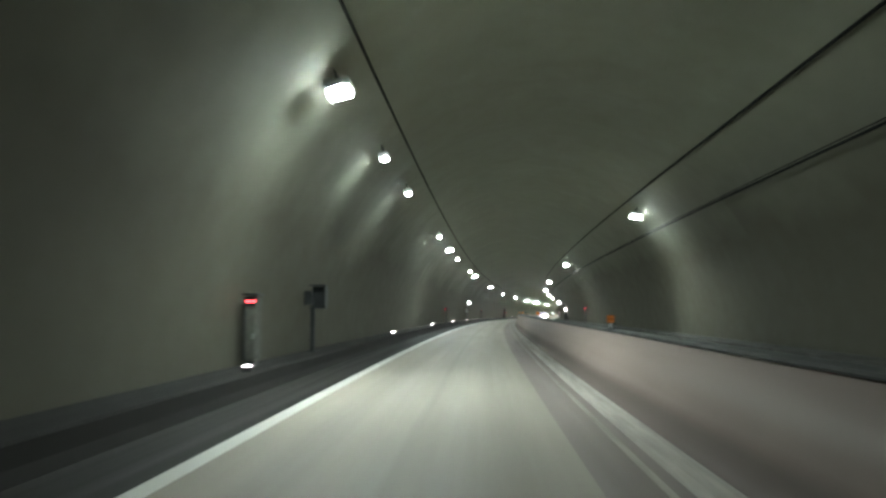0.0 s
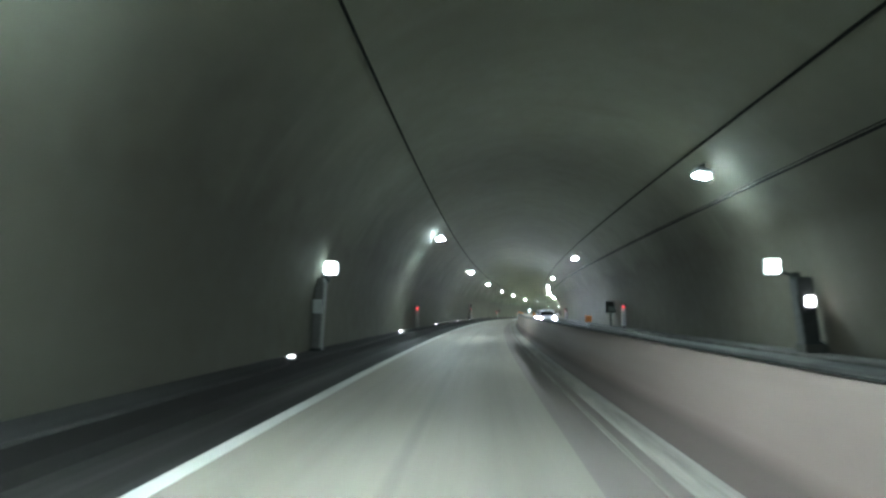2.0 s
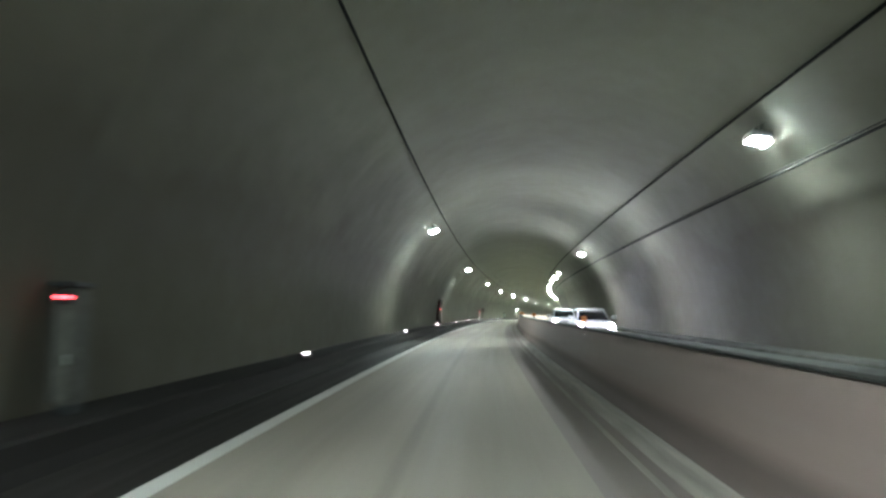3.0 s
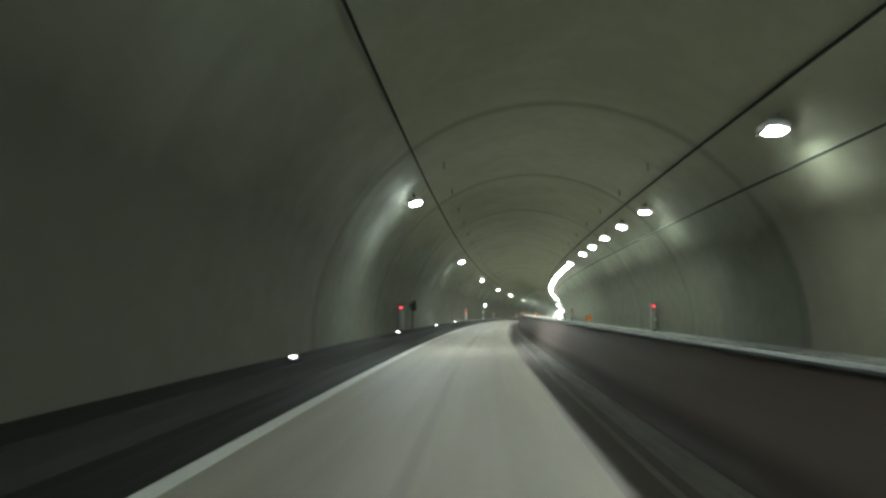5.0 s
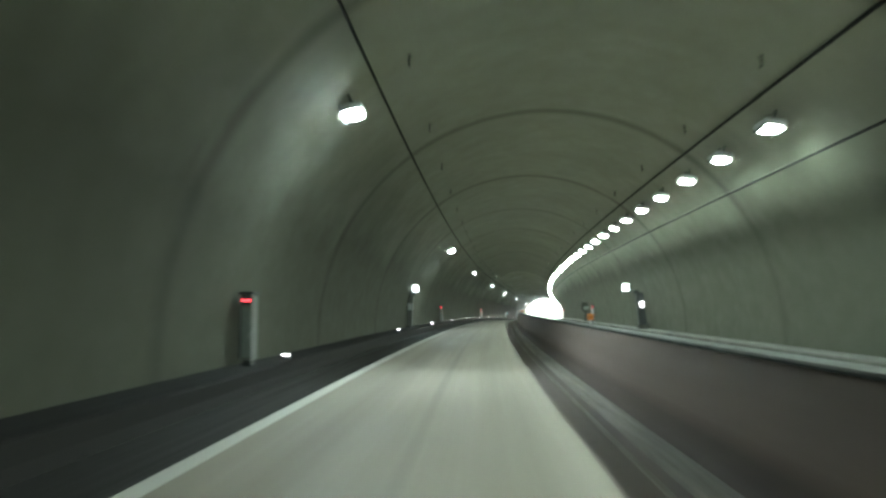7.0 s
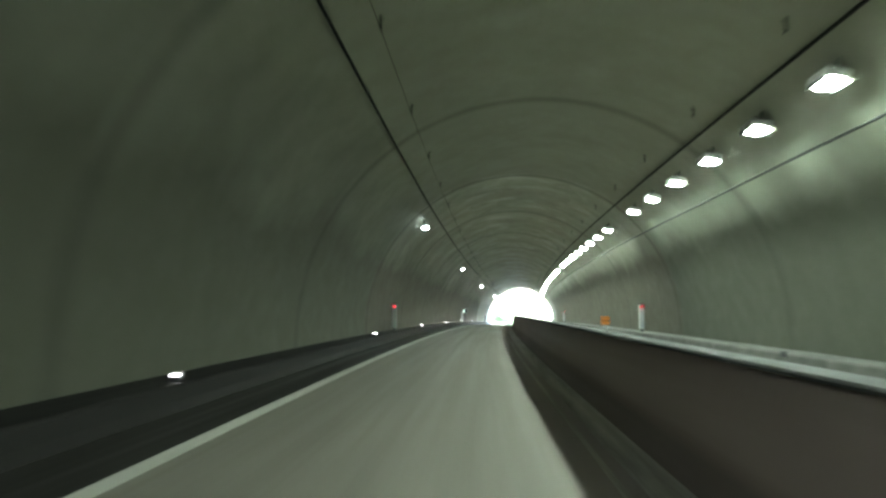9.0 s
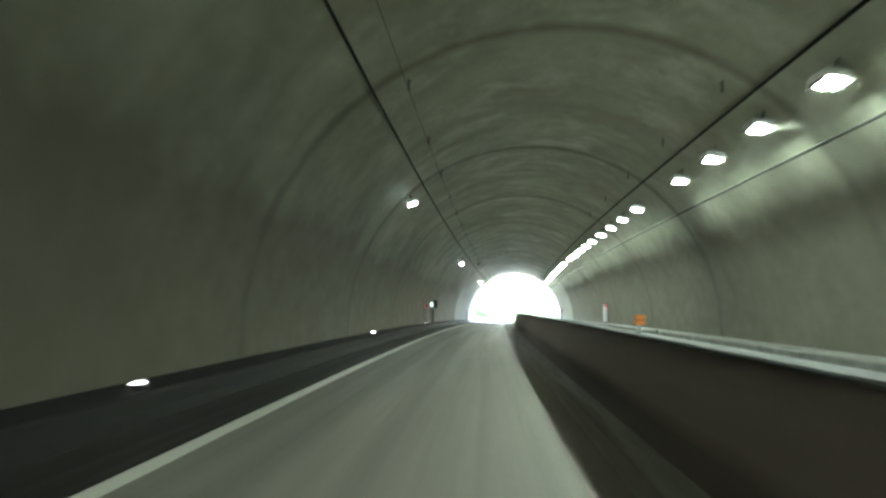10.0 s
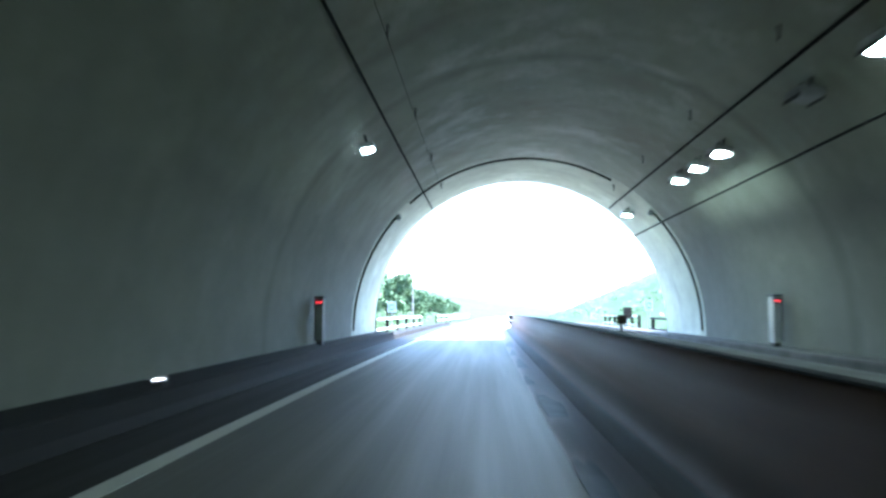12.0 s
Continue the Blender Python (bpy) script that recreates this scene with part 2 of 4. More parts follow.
KERB_TOP = road_surface("kerb_top_dirt", (0.019, 0.0178, 0.0165), (0.026, 0.0243, 0.0226), (0.014, 0.013, 0.012), (0.85, 0.95), dust=(0.035, 0.033, 0.031), fade=(235.0, 340.0), gloss=0.12)
WALK = plain("walkway_concrete", (0.075, 0.075, 0.064), 0.85, grain=0.35, scale=1.6, relief=0.01)
# lane copy painted paler as in full sun, bouncing light into the mouth
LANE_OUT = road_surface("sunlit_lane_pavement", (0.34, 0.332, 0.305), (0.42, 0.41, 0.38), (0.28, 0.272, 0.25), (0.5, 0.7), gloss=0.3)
KERB_SIDE = road_surface("kerb_side_concrete", (0.0165, 0.0152, 0.0142), (0.021, 0.0193, 0.018), (0.013, 0.012, 0.0112), (0.8, 0.9), dust=(0.036, 0.033, 0.031), fade=(235.0, 340.0), gloss=0.15)
# the deep colour also holds the headlights' light on the face
BARRIER = road_surface("barrier_concrete", (0.22, 0.122, 0.090), (0.28, 0.158, 0.118), (0.15, 0.085, 0.064), dust=(0.38, 0.313, 0.287), fade=(370.0, 448.0), grime_shade=2.17, gloss=0.15)
CAP = plain("barrier_cap", (0.050, 0.052, 0.048), 0.75, grain=0.3, scale=2.5, relief=0.008)
BLACK = plain("black_cable", (0.024, 0.025, 0.024), 0.95, gloss=0.1)
STEEL = plain("galvanised_steel", (0.45, 0.46, 0.46), 0.45, 0.7)
HOUSING = plain("lamp_housing", (0.46, 0.47, 0.46), 0.5, 0.3)
DARK = plain("dark_sheet_metal", (0.03, 0.035, 0.035), 0.55, 0.1)
CABINET = plain("pale_cabinet_paint", (0.40, 0.415, 0.40), 0.45, grain=0.25)
ORANGE = plain("orange_reflective_sheet", (0.62, 0.19, 0.02), 0.4, grain=0.12)
LAMP_COOL = lit("cool_lamp_glass", (0.81, 1.0, 0.97), LAMP_GLOW)
LAMP_DIM = lit("dim_lamp_glass", (0.81, 1.0, 0.97), LAMP_GLOW * 0.45)
LAMP_WHITE = lit("white_lamp_glass", (0.82, 1.0, 0.84), NEAR_GLOW)
RED_GLOW = lit("red_lamp_glass", (1.0, 0.05, 0.06), 0.28)


# ---- building helpers ----
def mesh_of(name, verts, faces, mats, index=None, uvs=None, smooth=False):
    me = bpy.data.meshes.new(name)
    me.from_pydata([tuple(v) for v in verts], [], faces)
    for mt in mats:
        me.materials.append(mt)
    if index is not None:
        me.polygons.foreach_set("material_index", index)
    if uvs is not None:
        lay = me.uv_layers.new(name="UVMap")
        ids = np.empty(len(me.loops), int)
        me.loops.foreach_get("vertex_index", ids)
        lay.data.foreach_set("uv", np.array(uvs, float)[ids].ravel())
    if smooth:
        me.polygons.foreach_set("use_smooth", [True] * len(me.polygons))
    me.update()
    return me


def sweep(name, profile, s0, s1, step, mats, index=None, closed=True, smooth=False, wave=None):
    """A profile of (a, z) drawn along the road. UV: metres round the profile, metres along. wave: sideways shift of the right-hand points."""
    k = len(profile)
    stations = np.linspace(s0, s1, max(2, int(round((s1 - s0) / step)) + 1))
    verts, uvs, faces, idx = [], [], [], []
    around = [0.0]
    for p, r in zip(profile, profile[1:]):
        around.append(around[-1] + math.hypot(r[0] - p[0], r[1] - p[1]))
    for s in stations:
        for j, (a, z) in enumerate(profile):
            verts.append(place(s, a + (wave(s) if wave and a > 0 else 0.0), z))
            uvs.append((around[j] + profile[0][0], s))
    sides = k if closed else k - 1
    for i in range(len(stations) - 1):
        for j in range(sides):
            j2 = (j + 1) % k
            faces.append((i * k + j, i * k + j2, (i + 1) * k + j2, (i + 1) * k + j))
            idx.append(index[j] if index else 0)
    if closed:
        faces.append(tuple(range(k))[::-1])
        faces.append(tuple((len(stations) - 1) * k + j for j in range(k)))
        idx += [0, 0]
    return new(name, mesh_of(name, verts, faces, mats, idx, uvs, smooth))


def part(name, bm, mat, parent, label="", smooth=False):
    me = bpy.data.meshes.new(name)
    bm.normal_update()
    bm.to_mesh(me)
    bm.free()
    me.materials.append(mat)
    if smooth:
        me.polygons.foreach_set("use_smooth", [True] * len(me.polygons))
    ob = new(name, me)
    ob.parent = parent
    if label:
        ob["label"] = label
    return ob


def block(w, d, h, x=0, y=0, z=0, bevel=0.0, seg=2, taper=1.0):
    """A block standing on z, bevelled; taper narrows its top."""
    bm = bmesh.new()
    bmesh.ops.create_cube(bm, size=1)
    for v in bm.verts:
        k = taper if v.co.z > 0 else 1.0
        v.co = (v.co.x * w * k + x, v.co.y * d * k + y, (v.co.z + 0.5) * h + z)
    if bevel:
        bmesh.ops.bevel(bm, geom=bm.edges[:], offset=bevel, segments=seg, affect="EDGES")
    return bm


def rod(p, q, r, sides=10, r2=None):
    p, q = Vector(p), Vector(q)
    bm = bmesh.new()
    bmesh.ops.create_cone(bm, cap_ends=True, segments=sides, radius1=r, radius2=r if r2 is None else r2, depth=(q - p).length)
    turn = (q - p).to_track_quat("Z", "Y").to_matrix().to_4x4()
    bmesh.ops.transform(bm, matrix=Matrix.Translation((p + q) / 2) @ turn, verts=bm.verts[:])
    return bm


def empty(name, label, category, group=""):
    return tagged(new(name), label, category, group)


# ---- tunnel ----
AXIS, MID_Z, RADIUS, THICK = 1.80, 0.52, 6.25, 0.45
MOUTH = 456.6
joints = [451.5 - 10.65 * i for i in range(14)]
joints += [joints[-1] - 9.85 * i for i in range(1, 8)]
joints += [joints[-1] - 10.15 * i for i in range(1, 30)]
joints = sorted(joints) + [MOUTH]


def arch(radius, n=44, foot=-0.2):
    """Arch points from the left foot over the crown to the right foot."""
    out = [(AXIS - radius, foot)]
    for i in range(n + 1):
        t = math.pi * (1 - i / n)
        out.append((AXIS + radius * math.cos(t), MID_Z + radius * math.sin(t)))
    out.append((AXIS + radius, foot))
    return out


lining = tagged(new("tunnel_lining"), "grey-green cast concrete tunnel lining with dark joints", "tunnel lining", kind="structure")


def lining_ring(s0, s1, deep=0.022):
    """One cast length of the lining, with a chamfered groove near its start."""
    inner, outer = arch(RADIUS), arch(RADIUS + THICK)
    k = len(inner)
    lap = 0.35
    tail = s1 if s1 == MOUTH else s1 - lap
    st = [(s0 - lap, 0.0), (s0 - 0.05, 0.0), (s0 - 0.03, 0.0), (s0, deep), (s0 + 0.03, deep), (s0 + 0.06, 0.0), (s0 + 0.08, 0.0), (s0 + 0.4, 0.0)]
    n = 5
    st += [(s0 + 0.4 + (tail - s0 - 0.4) * i / n, 0.0) for i in range(1, n + 1)]
    verts, uvs, faces = [], [], []
    v = [0.0]
    for p, r in zip(inner, inner[1:]):
        v.append(v[-1] + math.hypot(r[0] - p[0], r[1] - p[1]))
    for s, cut in st:
        pts = arch(RADIUS + cut)
        for j in range(k):
            verts.append(place(s, *pts[j]))
            uvs.append((s - s0, v[j]))
    for s in (s0 - lap, tail):
        for side in (outer, inner):
            for j in range(k):
                verts.append(place(s, *side[j]))
                uvs.append((s - s0, v[j]))
    m = len(st)
    for i in range(m - 1):
        for j in range(k - 1):
            faces.append((i * k + j, (i + 1) * k + j, (i + 1) * k + j + 1, i * k + j + 1))
    o = m * k
    for j in range(k - 1):
        faces.append((o + j, o + j + 1, o + 2 * k + j + 1, o + 2 * k + j))
        faces.append((o + k + j, o + k + j + 1, o + j + 1, o + j))
        faces.append((o + 3 * k + j, o + 2 * k + j, o + 2 * k + j + 1, o + 3 * k + j + 1))
    ob = new("lining_ring", mesh_of("lining_ring", verts, faces, [LINING_DAYLIT if s0 > 451 else LINING_HALF_DAYLIT if s0 > 425 else LINING_DAMP if s0 > 340 else LINING_DEEP if s0 < 185 else LINING], uvs=uvs, smooth=True))
    ob.parent = lining
    return ob


START = joints[0]
for p, r in zip(joints, joints[1:]):
    lining_ring(p, r, 0.0015 if p < 185 else 0.008)
LEFT_WALL, RIGHT_WALL = AXIS - RADIUS, AXIS + RADIUS
LINE, EDGE = -2.49, 0.86
KERB_FACE, KERB_H = -3.66, 0.331
FAR_KERB = 2 * AXIS - KERB_FACE

# road: strips side by side
FAR = 640.0


def widening(s):
    """The concrete lane grows a little wider on the barrier's side along the way."""
    k = min(1.0, max(0.0, (s - 120) / 110))
    return 0.04 + 0.15 * k * k * (3 - 2 * k)


tagged(sweep("road_lane", [(LINE - 0.1, -0.3), (LINE - 0.1, 0), (EDGE, 0), (EDGE, -0.3)], START, MOUTH, 3, [LANE], wave=widening),
       "pale worn concrete traffic lane between dark shoulders", "road", kind="structure")
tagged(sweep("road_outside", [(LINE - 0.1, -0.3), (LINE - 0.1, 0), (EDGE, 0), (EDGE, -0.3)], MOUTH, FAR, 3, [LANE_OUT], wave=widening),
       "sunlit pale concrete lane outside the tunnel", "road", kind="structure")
tagged(sweep("shoulder_left", [(LEFT_WALL - 0.6, -0.3), (LEFT_WALL - 0.6, -0.002), (LINE - 0.1, -0.002), (LINE - 0.1, -0.3)], START, FAR, 3, [ASPHALT]),
       "dark asphalt shoulder beside the tunnel kerb", "shoulder", kind="structure")
tagged(sweep("shoulder_right", [(EDGE, -0.3), (EDGE, -0.006), (2.6, -0.006), (2.6, -0.3)], START, FAR, 3, [HEADLIT_DUSTY]),
       "dark asphalt strip beside the median barrier", "shoulder", kind="structure")
OPP_EDGE, OPP_LINE = 3.36, 6.80
tagged(sweep("shoulder_middle", [(2.6, -0.3), (2.6, -0.002), (OPP_EDGE, -0.002), (OPP_EDGE, -0.3)], START, FAR, 3, [ASPHALT]),
       "dark asphalt strip behind the median barrier", "shoulder", kind="structure")
tagged(sweep("road_opposite", [(OPP_EDGE, -0.3), (OPP_EDGE, 0), (OPP_LINE, 0), (OPP_LINE, -0.3)], START, FAR, 3, [LANE]),
       "pale worn concrete opposite lane behind the barrier", "road", kind="structure")
tagged(sweep("shoulder_far", [(OPP_LINE, -0.3), (OPP_LINE, -0.002), (RIGHT_WALL + 0.6, -0.002), (RIGHT_WALL + 0.6, -0.3)], START, FAR, 3, [ASPHALT]),
       "dark asphalt shoulder beside the opposite walkway", "shoulder", kind="structure")
tagged(sweep("edge_line_opposite", [(OPP_LINE - 0.15, 0.0), (OPP_LINE - 0.15, 0.005), (OPP_LINE + 0.05, 0.005), (OPP_LINE + 0.05, 0.0)], START, FAR, 3, [PAINT]),
       "solid white painted edge line of the opposite lane", "road marking", kind="structure")
tagged(sweep("edge_line", [(LINE - 0.13, 0.0), (LINE - 0.13, 0.005), (LINE + 0.075, 0.005), (LINE + 0.075, 0.0)], START, FAR, 3, [PAINT]),
       "solid white painted edge line", "road marking", kind="structure")
def dusty_top(name, pale, dull):
    """Walkway top with ragged drifts of pale dust. UV y: metres along."""
    m, n, l, b = material(name)
    uv = n.new("ShaderNodeUVMap").outputs[0]
    drift = tex(n, l, uv, 0.8, 5, 0.7, stretch=(3, 0.6, 1))
    crumb = tex(n, l, uv, 9.0, 3, 0.6)
    c = mix(n, l, ramp(n, l, drift, 0.36, 0.56), dull, pale)
    c = mix(n, l, ramp(n, l, crumb, 0.35, 0.7, 0, 0.4), c, tuple(v * 0.5 for v in dull))
    l.new(c, b.inputs["Base Color"])
    b.inputs["Roughness"].default_value = 0.9
    bump(n, l, b, drift, 0.5, 0.02)
    return m


WALK_TOP = dusty_top("walkway_top_dust", (0.085, 0.083, 0.074), (0.038, 0.037, 0.033))
tagged(sweep("walkway_left", [(LEFT_WALL - 0.1, -0.1), (LEFT_WALL - 0.1, KERB_H), (KERB_FACE - 0.04, KERB_H), (KERB_FACE, KERB_H - 0.03), (KERB_FACE + 0.02, 0.12), (KERB_FACE + 0.12, -0.1)],
             START, MOUTH + 0.3, 3, [KERB_SIDE, KERB_TOP], [0, 1, 1, 0, 0, 0]),
       "raised concrete walkway with a dirty dark top along the tunnel wall", "walkway", kind="structure")
tagged(sweep("walkway_right", [(RIGHT_WALL + 0.1, -0.1), (FAR_KERB - 0.12, -0.1), (FAR_KERB - 0.02, 0.12), (FAR_KERB, KERB_H - 0.03), (FAR_KERB + 0.04, KERB_H), (RIGHT_WALL + 0.1, KERB_H)],
             START, MOUTH + 30, 3, [WALK, WALK_TOP], [0, 0, 0, 0, 1, 0]),
       "raised concrete walkway with pale dust along the opposite tunnel wall", "walkway", kind="structure")

tagged(sweep("kerb_outside", [(LEFT_WALL - 0.05, -0.1), (LEFT_WALL - 0.05, 0.2), (KERB_FACE - 0.03, 0.2), (KERB_FACE, 0.17), (KERB_FACE + 0.03, -0.1)], MOUTH + 0.32, MOUTH + 40, 3, [KERB]),
       "low concrete kerb beside the road outside", "kerb", kind="structure")

# median barrier


def ledge_dust():
    """Pale dust along the barrier's foot, thinning out towards the mouth. UV y: metres along."""
    m, n, l, b = material("dusty_ledge")
    uv = n.new("ShaderNodeUVMap").outputs[0]
    sep = n.new("ShaderNodeSeparateXYZ")
    l.new(uv, sep.inputs[0])
    patch = tex(n, l, uv, 1.2, 5, 0.7, stretch=(6, 0.25, 1))
    c = mix(n, l, ramp(n, l, patch, 0.3, 0.68), (0.27, 0.245, 0.215), (0.52, 0.485, 0.43))
    thin = ramp(n, l, sep.outputs[1], 345.0, 435.0, 0.0, 0.9)
    c = mix(n, l, thin, c, (0.085, 0.076, 0.070))
    l.new(c, b.inputs["Base Color"])
    b.inputs["Roughness"].default_value = 0.85
    bump(n, l, b, patch, 0.4, 0.01)
    return m


LEDGE = ledge_dust()
tagged(sweep("gutter_dust", [(1.36, -0.01), (1.36, 0.003), (1.42, 0.003), (1.42, -0.01)], START, 395, 3, [LEDGE]),
       "pale line of dust on the asphalt beside the barrier", "dust", kind="structure")
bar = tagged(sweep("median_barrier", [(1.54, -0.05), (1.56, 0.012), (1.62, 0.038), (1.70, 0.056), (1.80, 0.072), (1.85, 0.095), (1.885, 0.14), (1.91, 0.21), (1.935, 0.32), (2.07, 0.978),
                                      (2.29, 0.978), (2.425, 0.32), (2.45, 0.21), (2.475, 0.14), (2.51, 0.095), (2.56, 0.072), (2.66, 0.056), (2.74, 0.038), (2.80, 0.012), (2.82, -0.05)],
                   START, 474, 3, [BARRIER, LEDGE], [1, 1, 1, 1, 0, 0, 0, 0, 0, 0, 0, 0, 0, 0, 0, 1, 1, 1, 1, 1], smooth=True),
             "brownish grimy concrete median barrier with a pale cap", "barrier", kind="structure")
cap = sweep("barrier_cap", [(2.052, 0.967), (2.045, 0.987), (2.065, 1.005), (2.295, 1.005), (2.315, 0.987), (2.308, 0.967)], START, 474, 3, [CAP])
cap.parent = bar

# cables along the vault
def vault(a_off, gap):
    """Point on the vault a_off beside the axis, gap inside the lining."""
    r = RADIUS - gap
    return AXIS + a_off, MID_Z + math.sqrt(r * r - a_off * a_off)


def cable(name, a_off, gap, r, label, end=MOUTH - 1.2):
    a, z = vault(a_off, gap)
    prof = [(a + r * math.cos(t), z + r * math.sin(t)) for t in np.linspace(0, 2 * math.pi, 9)[:-1]]
    return tagged(sweep(name, prof, START, end, 3, [BLACK]), label, "cable", "cables along the vault")


cable("cable_duct", -3.63, 0.09, 0.029, "black cable duct clipped along the tunnel vault")
cable("cable_duct", 3.70, 0.09, 0.032, "black cable duct clipped along the tunnel vault")
cable("cable", 4.66, 0.27, 0.030, "thin black strand on the opposite wall, cable and its drawn shadow")
# this second strand draws the cable's shadow as solid shape
cable("cable", 4.72, 0.16, 0.014, "thin black strand on the opposite wall, cable and its drawn shadow", 186.0)


# ---- lamps ----
def tunnel_lamp(name, glass, size, label, group, side, light_flap=(0, 0), bowl=0.02):
    """Box lamp on a bracket, its glass facing the road. side: -1 left wall, 1 right wall."""
    w, d = size
    ob = empty(name, label, "tunnel lamp", group)
    tilt = Matrix.Rotation(radians(12 if side < 0 else 10) * side, 4, "Y")
    bm = block(w, d, 0.14, 0, 0, 0, 0.02)
    bmesh.ops.transform(bm, matrix=tilt, verts=bm.verts[:])
    part("housing", bm, HOUSING, ob)
    bm = bmesh.new()
    hw, hd, r = w / 2 - 0.03, d / 2 - 0.03, min(w, d) * (0.41 if bowl < 0.03 else 0.26)
    ring = []
    for cx, cy, q in ((1, 1, 0), (-1, 1, 1), (-1, -1, 2), (1, -1, 3)):
        for i in range(5):
            t = (q + i / 4) * math.pi / 2
            ring.append(bm.verts.new((cx * (hw - r) + r * math.cos(t), cy * (hd - r) + r * math.sin(t), -0.004)))
    low = [bm.verts.new((v.co.x * 0.9, v.co.y * 0.93, -bowl)) for v in ring]
    bm.faces.new(low[::-1])
    for i in range(len(ring)):
        k = (i + 1) % len(ring)
        bm.faces.new((ring[i], low[i], low[k], ring[k]))
    bmesh.ops.transform(bm, matrix=tilt, verts=bm.verts[:])
    part("diffuser", bm, glass, ob, "glowing lamp glass")
    # side flaps added to the lamp to keep its light off the walls
    for way, deep in ((1, light_flap[0]), (-1, light_flap[1])):
        if deep:
            bm = block(0.012, d, deep, way * side * (w / 2 - 0.006), 0, -deep, 0.003)
            bmesh.ops.transform(bm, matrix=tilt, verts=bm.verts[:])
            part("light_flap", bm, DARK, ob, "dark flap added to cut the lamp's spill")
    for y in (-d * 0.3, d * 0.3):
        bm = block(0.04, 0.03, 0.2, 0, y, 0.13, 0.004)
        bmesh.ops.transform(bm, matrix=tilt, verts=bm.verts[:])
        part("bracket", bm, DARK, ob)
    return ob


LAMP_A, LAMP_Z = 4.05, 4.90
left_lamp = tunnel_lamp("tunnel_lamp", LAMP_COOL, (0.42, 0.5), "lit cool-white box lamp on the tunnel wall", "lamps along the near wall", -1, (0.11, 0), 0.035)
left_at = [11.4 + 31.3 * i for i in range(-1, 5)] + [167.0, 198.3, 227.0, 257.0, 288.5]
left_lamp.matrix_basis = stand(left_at[0], AXIS - LAMP_A, LAMP_Z)
for s in left_at[1:]:
    copy_thing(left_lamp, stand(s, AXIS - LAMP_A, LAMP_Z))
late_lamp = tunnel_lamp("tunnel_lamp", LAMP_DIM, (0.32, 0.36), "lit cool-white box lamp on the tunnel wall", "lamps along the near wall", -1, (0.11, 0), 0.035)
late_at = [315.5, 347.2, 377.2, 409.2, 441.4]
late_lamp.matrix_basis = stand(late_at[0], AXIS - LAMP_A, LAMP_Z)
for s in late_at[1:]:
    copy_thing(late_lamp, stand(s, AXIS - LAMP_A, LAMP_Z))
right_lamp = tunnel_lamp("tunnel_lamp", LAMP_COOL, (0.42, 0.5), "lit cool-white box lamp on the tunnel wall", "lamps along the opposite wall", 1, (0.11, 0), 0.035)
right_at = [28.1 if i == 0 else 27.0 + 31.0 * i for i in range(-2, 6)]
right_lamp.matrix_basis = stand(right_at[0], AXIS + LAMP_A, LAMP_Z)
for s in right_at[1:]:
    copy_thing(right_lamp, stand(s, AXIS + LAMP_A, LAMP_Z))
near_lamp = tunnel_lamp("tunnel_lamp", LAMP_WHITE, (0.42, 0.62), "lit white entrance lamp in a dense row", "entrance lamps on the opposite wall", 1, (0.06, 0.08))
near_at = [173.8, 189.2, 201.4, 206.2, 211.1, 216.1, 221.2, 230.4, 234.2, 237.4]
near_at += [240.3 + 3.065 * i for i in range(13) if i != 5]
near_at += [280.3 + 3.155 * i for i in range(10)] + [311.8]
near_at += [318.1 + 3.07 * i for i in range(24) if i not in (9, 19)]
near_at += [392.2, 395.0, 397.8]
near_at += [400.6 + 2.62 * i for i in range(13) if i != 3] + [435.4]
near_at += [442.4, 444.2, 446.0, 453.6]
near_lamp.matrix_basis = stand(near_at[0], AXIS + LAMP_A, LAMP_Z)
for s in near_at[1:]:
    copy_thing(near_lamp, stand(s, AXIS + LAMP_A, LAMP_Z))
# one entrance lamp has failed
dead_lamp = tunnel_lamp("tunnel_lamp", HOUSING, (0.42, 0.62), "unlit grey entrance lamp in the row of lamps", "entrance lamps on the opposite wall", 1, (0.06, 0.08))
dead_lamp.matrix_basis = stand(437.9, AXIS + LAMP_A, LAMP_Z)
small_lamp = tunnel_lamp("tunnel_lamp", LAMP_COOL, (0.24, 0.3), "small lit cool-white lamp on the tunnel wall", "small lamps along the near wall", -1)
small_at = [16.7, 21.9, 35.0, 50.3, 66.0]
small_lamp.matrix_basis = stand(small_at[0], AXIS - LAMP_A, LAMP_Z)
for s in small_at[1:]:
    copy_thing(small_lamp, stand(s, AXIS - LAMP_A, LAMP_Z))

# ---- fittings on the walkways ----
GREEN_GLASS = lit("pale_sign_glass", (0.80, 1.0, 0.90), 0.3)
SIGN_GLOW = lit("pale_green_panel_glass", (0.62, 1.0, 0.84), 0.07)
WHITE_GLOW = lit("marker_lamp_glass", (1.0, 0.98, 0.95), 0.3)
PANEL = plain("white_panel", (0.72, 0.76, 0.74), 0.4, grain=0.12)
BLUE_PANEL = plain("blue_white_panel", (0.36, 0.39, 0.42), 0.4, grain=0.25)
GREY_PANEL = plain("grey_panel", (0.25, 0.285, 0.265), 0.5, grain=0.2)
AMBER_DARK = plain("dull_orange_plastic", (0.42, 0.13, 0.02), 0.6, grain=0.2)
HOOD = plain("green_grey_hood_paint", (0.062, 0.068, 0.055), 0.6, grain=0.3)
NICHE = plain("sooty_niche_steel", (0.018, 0.018, 0.016), 0.8, grain=0.4, scale=3.0, gloss=0.15)
GREY_COAT = plain("dull_grey_cabinet_paint", (0.20, 0.205, 0.19), 0.6, grain=0.3)
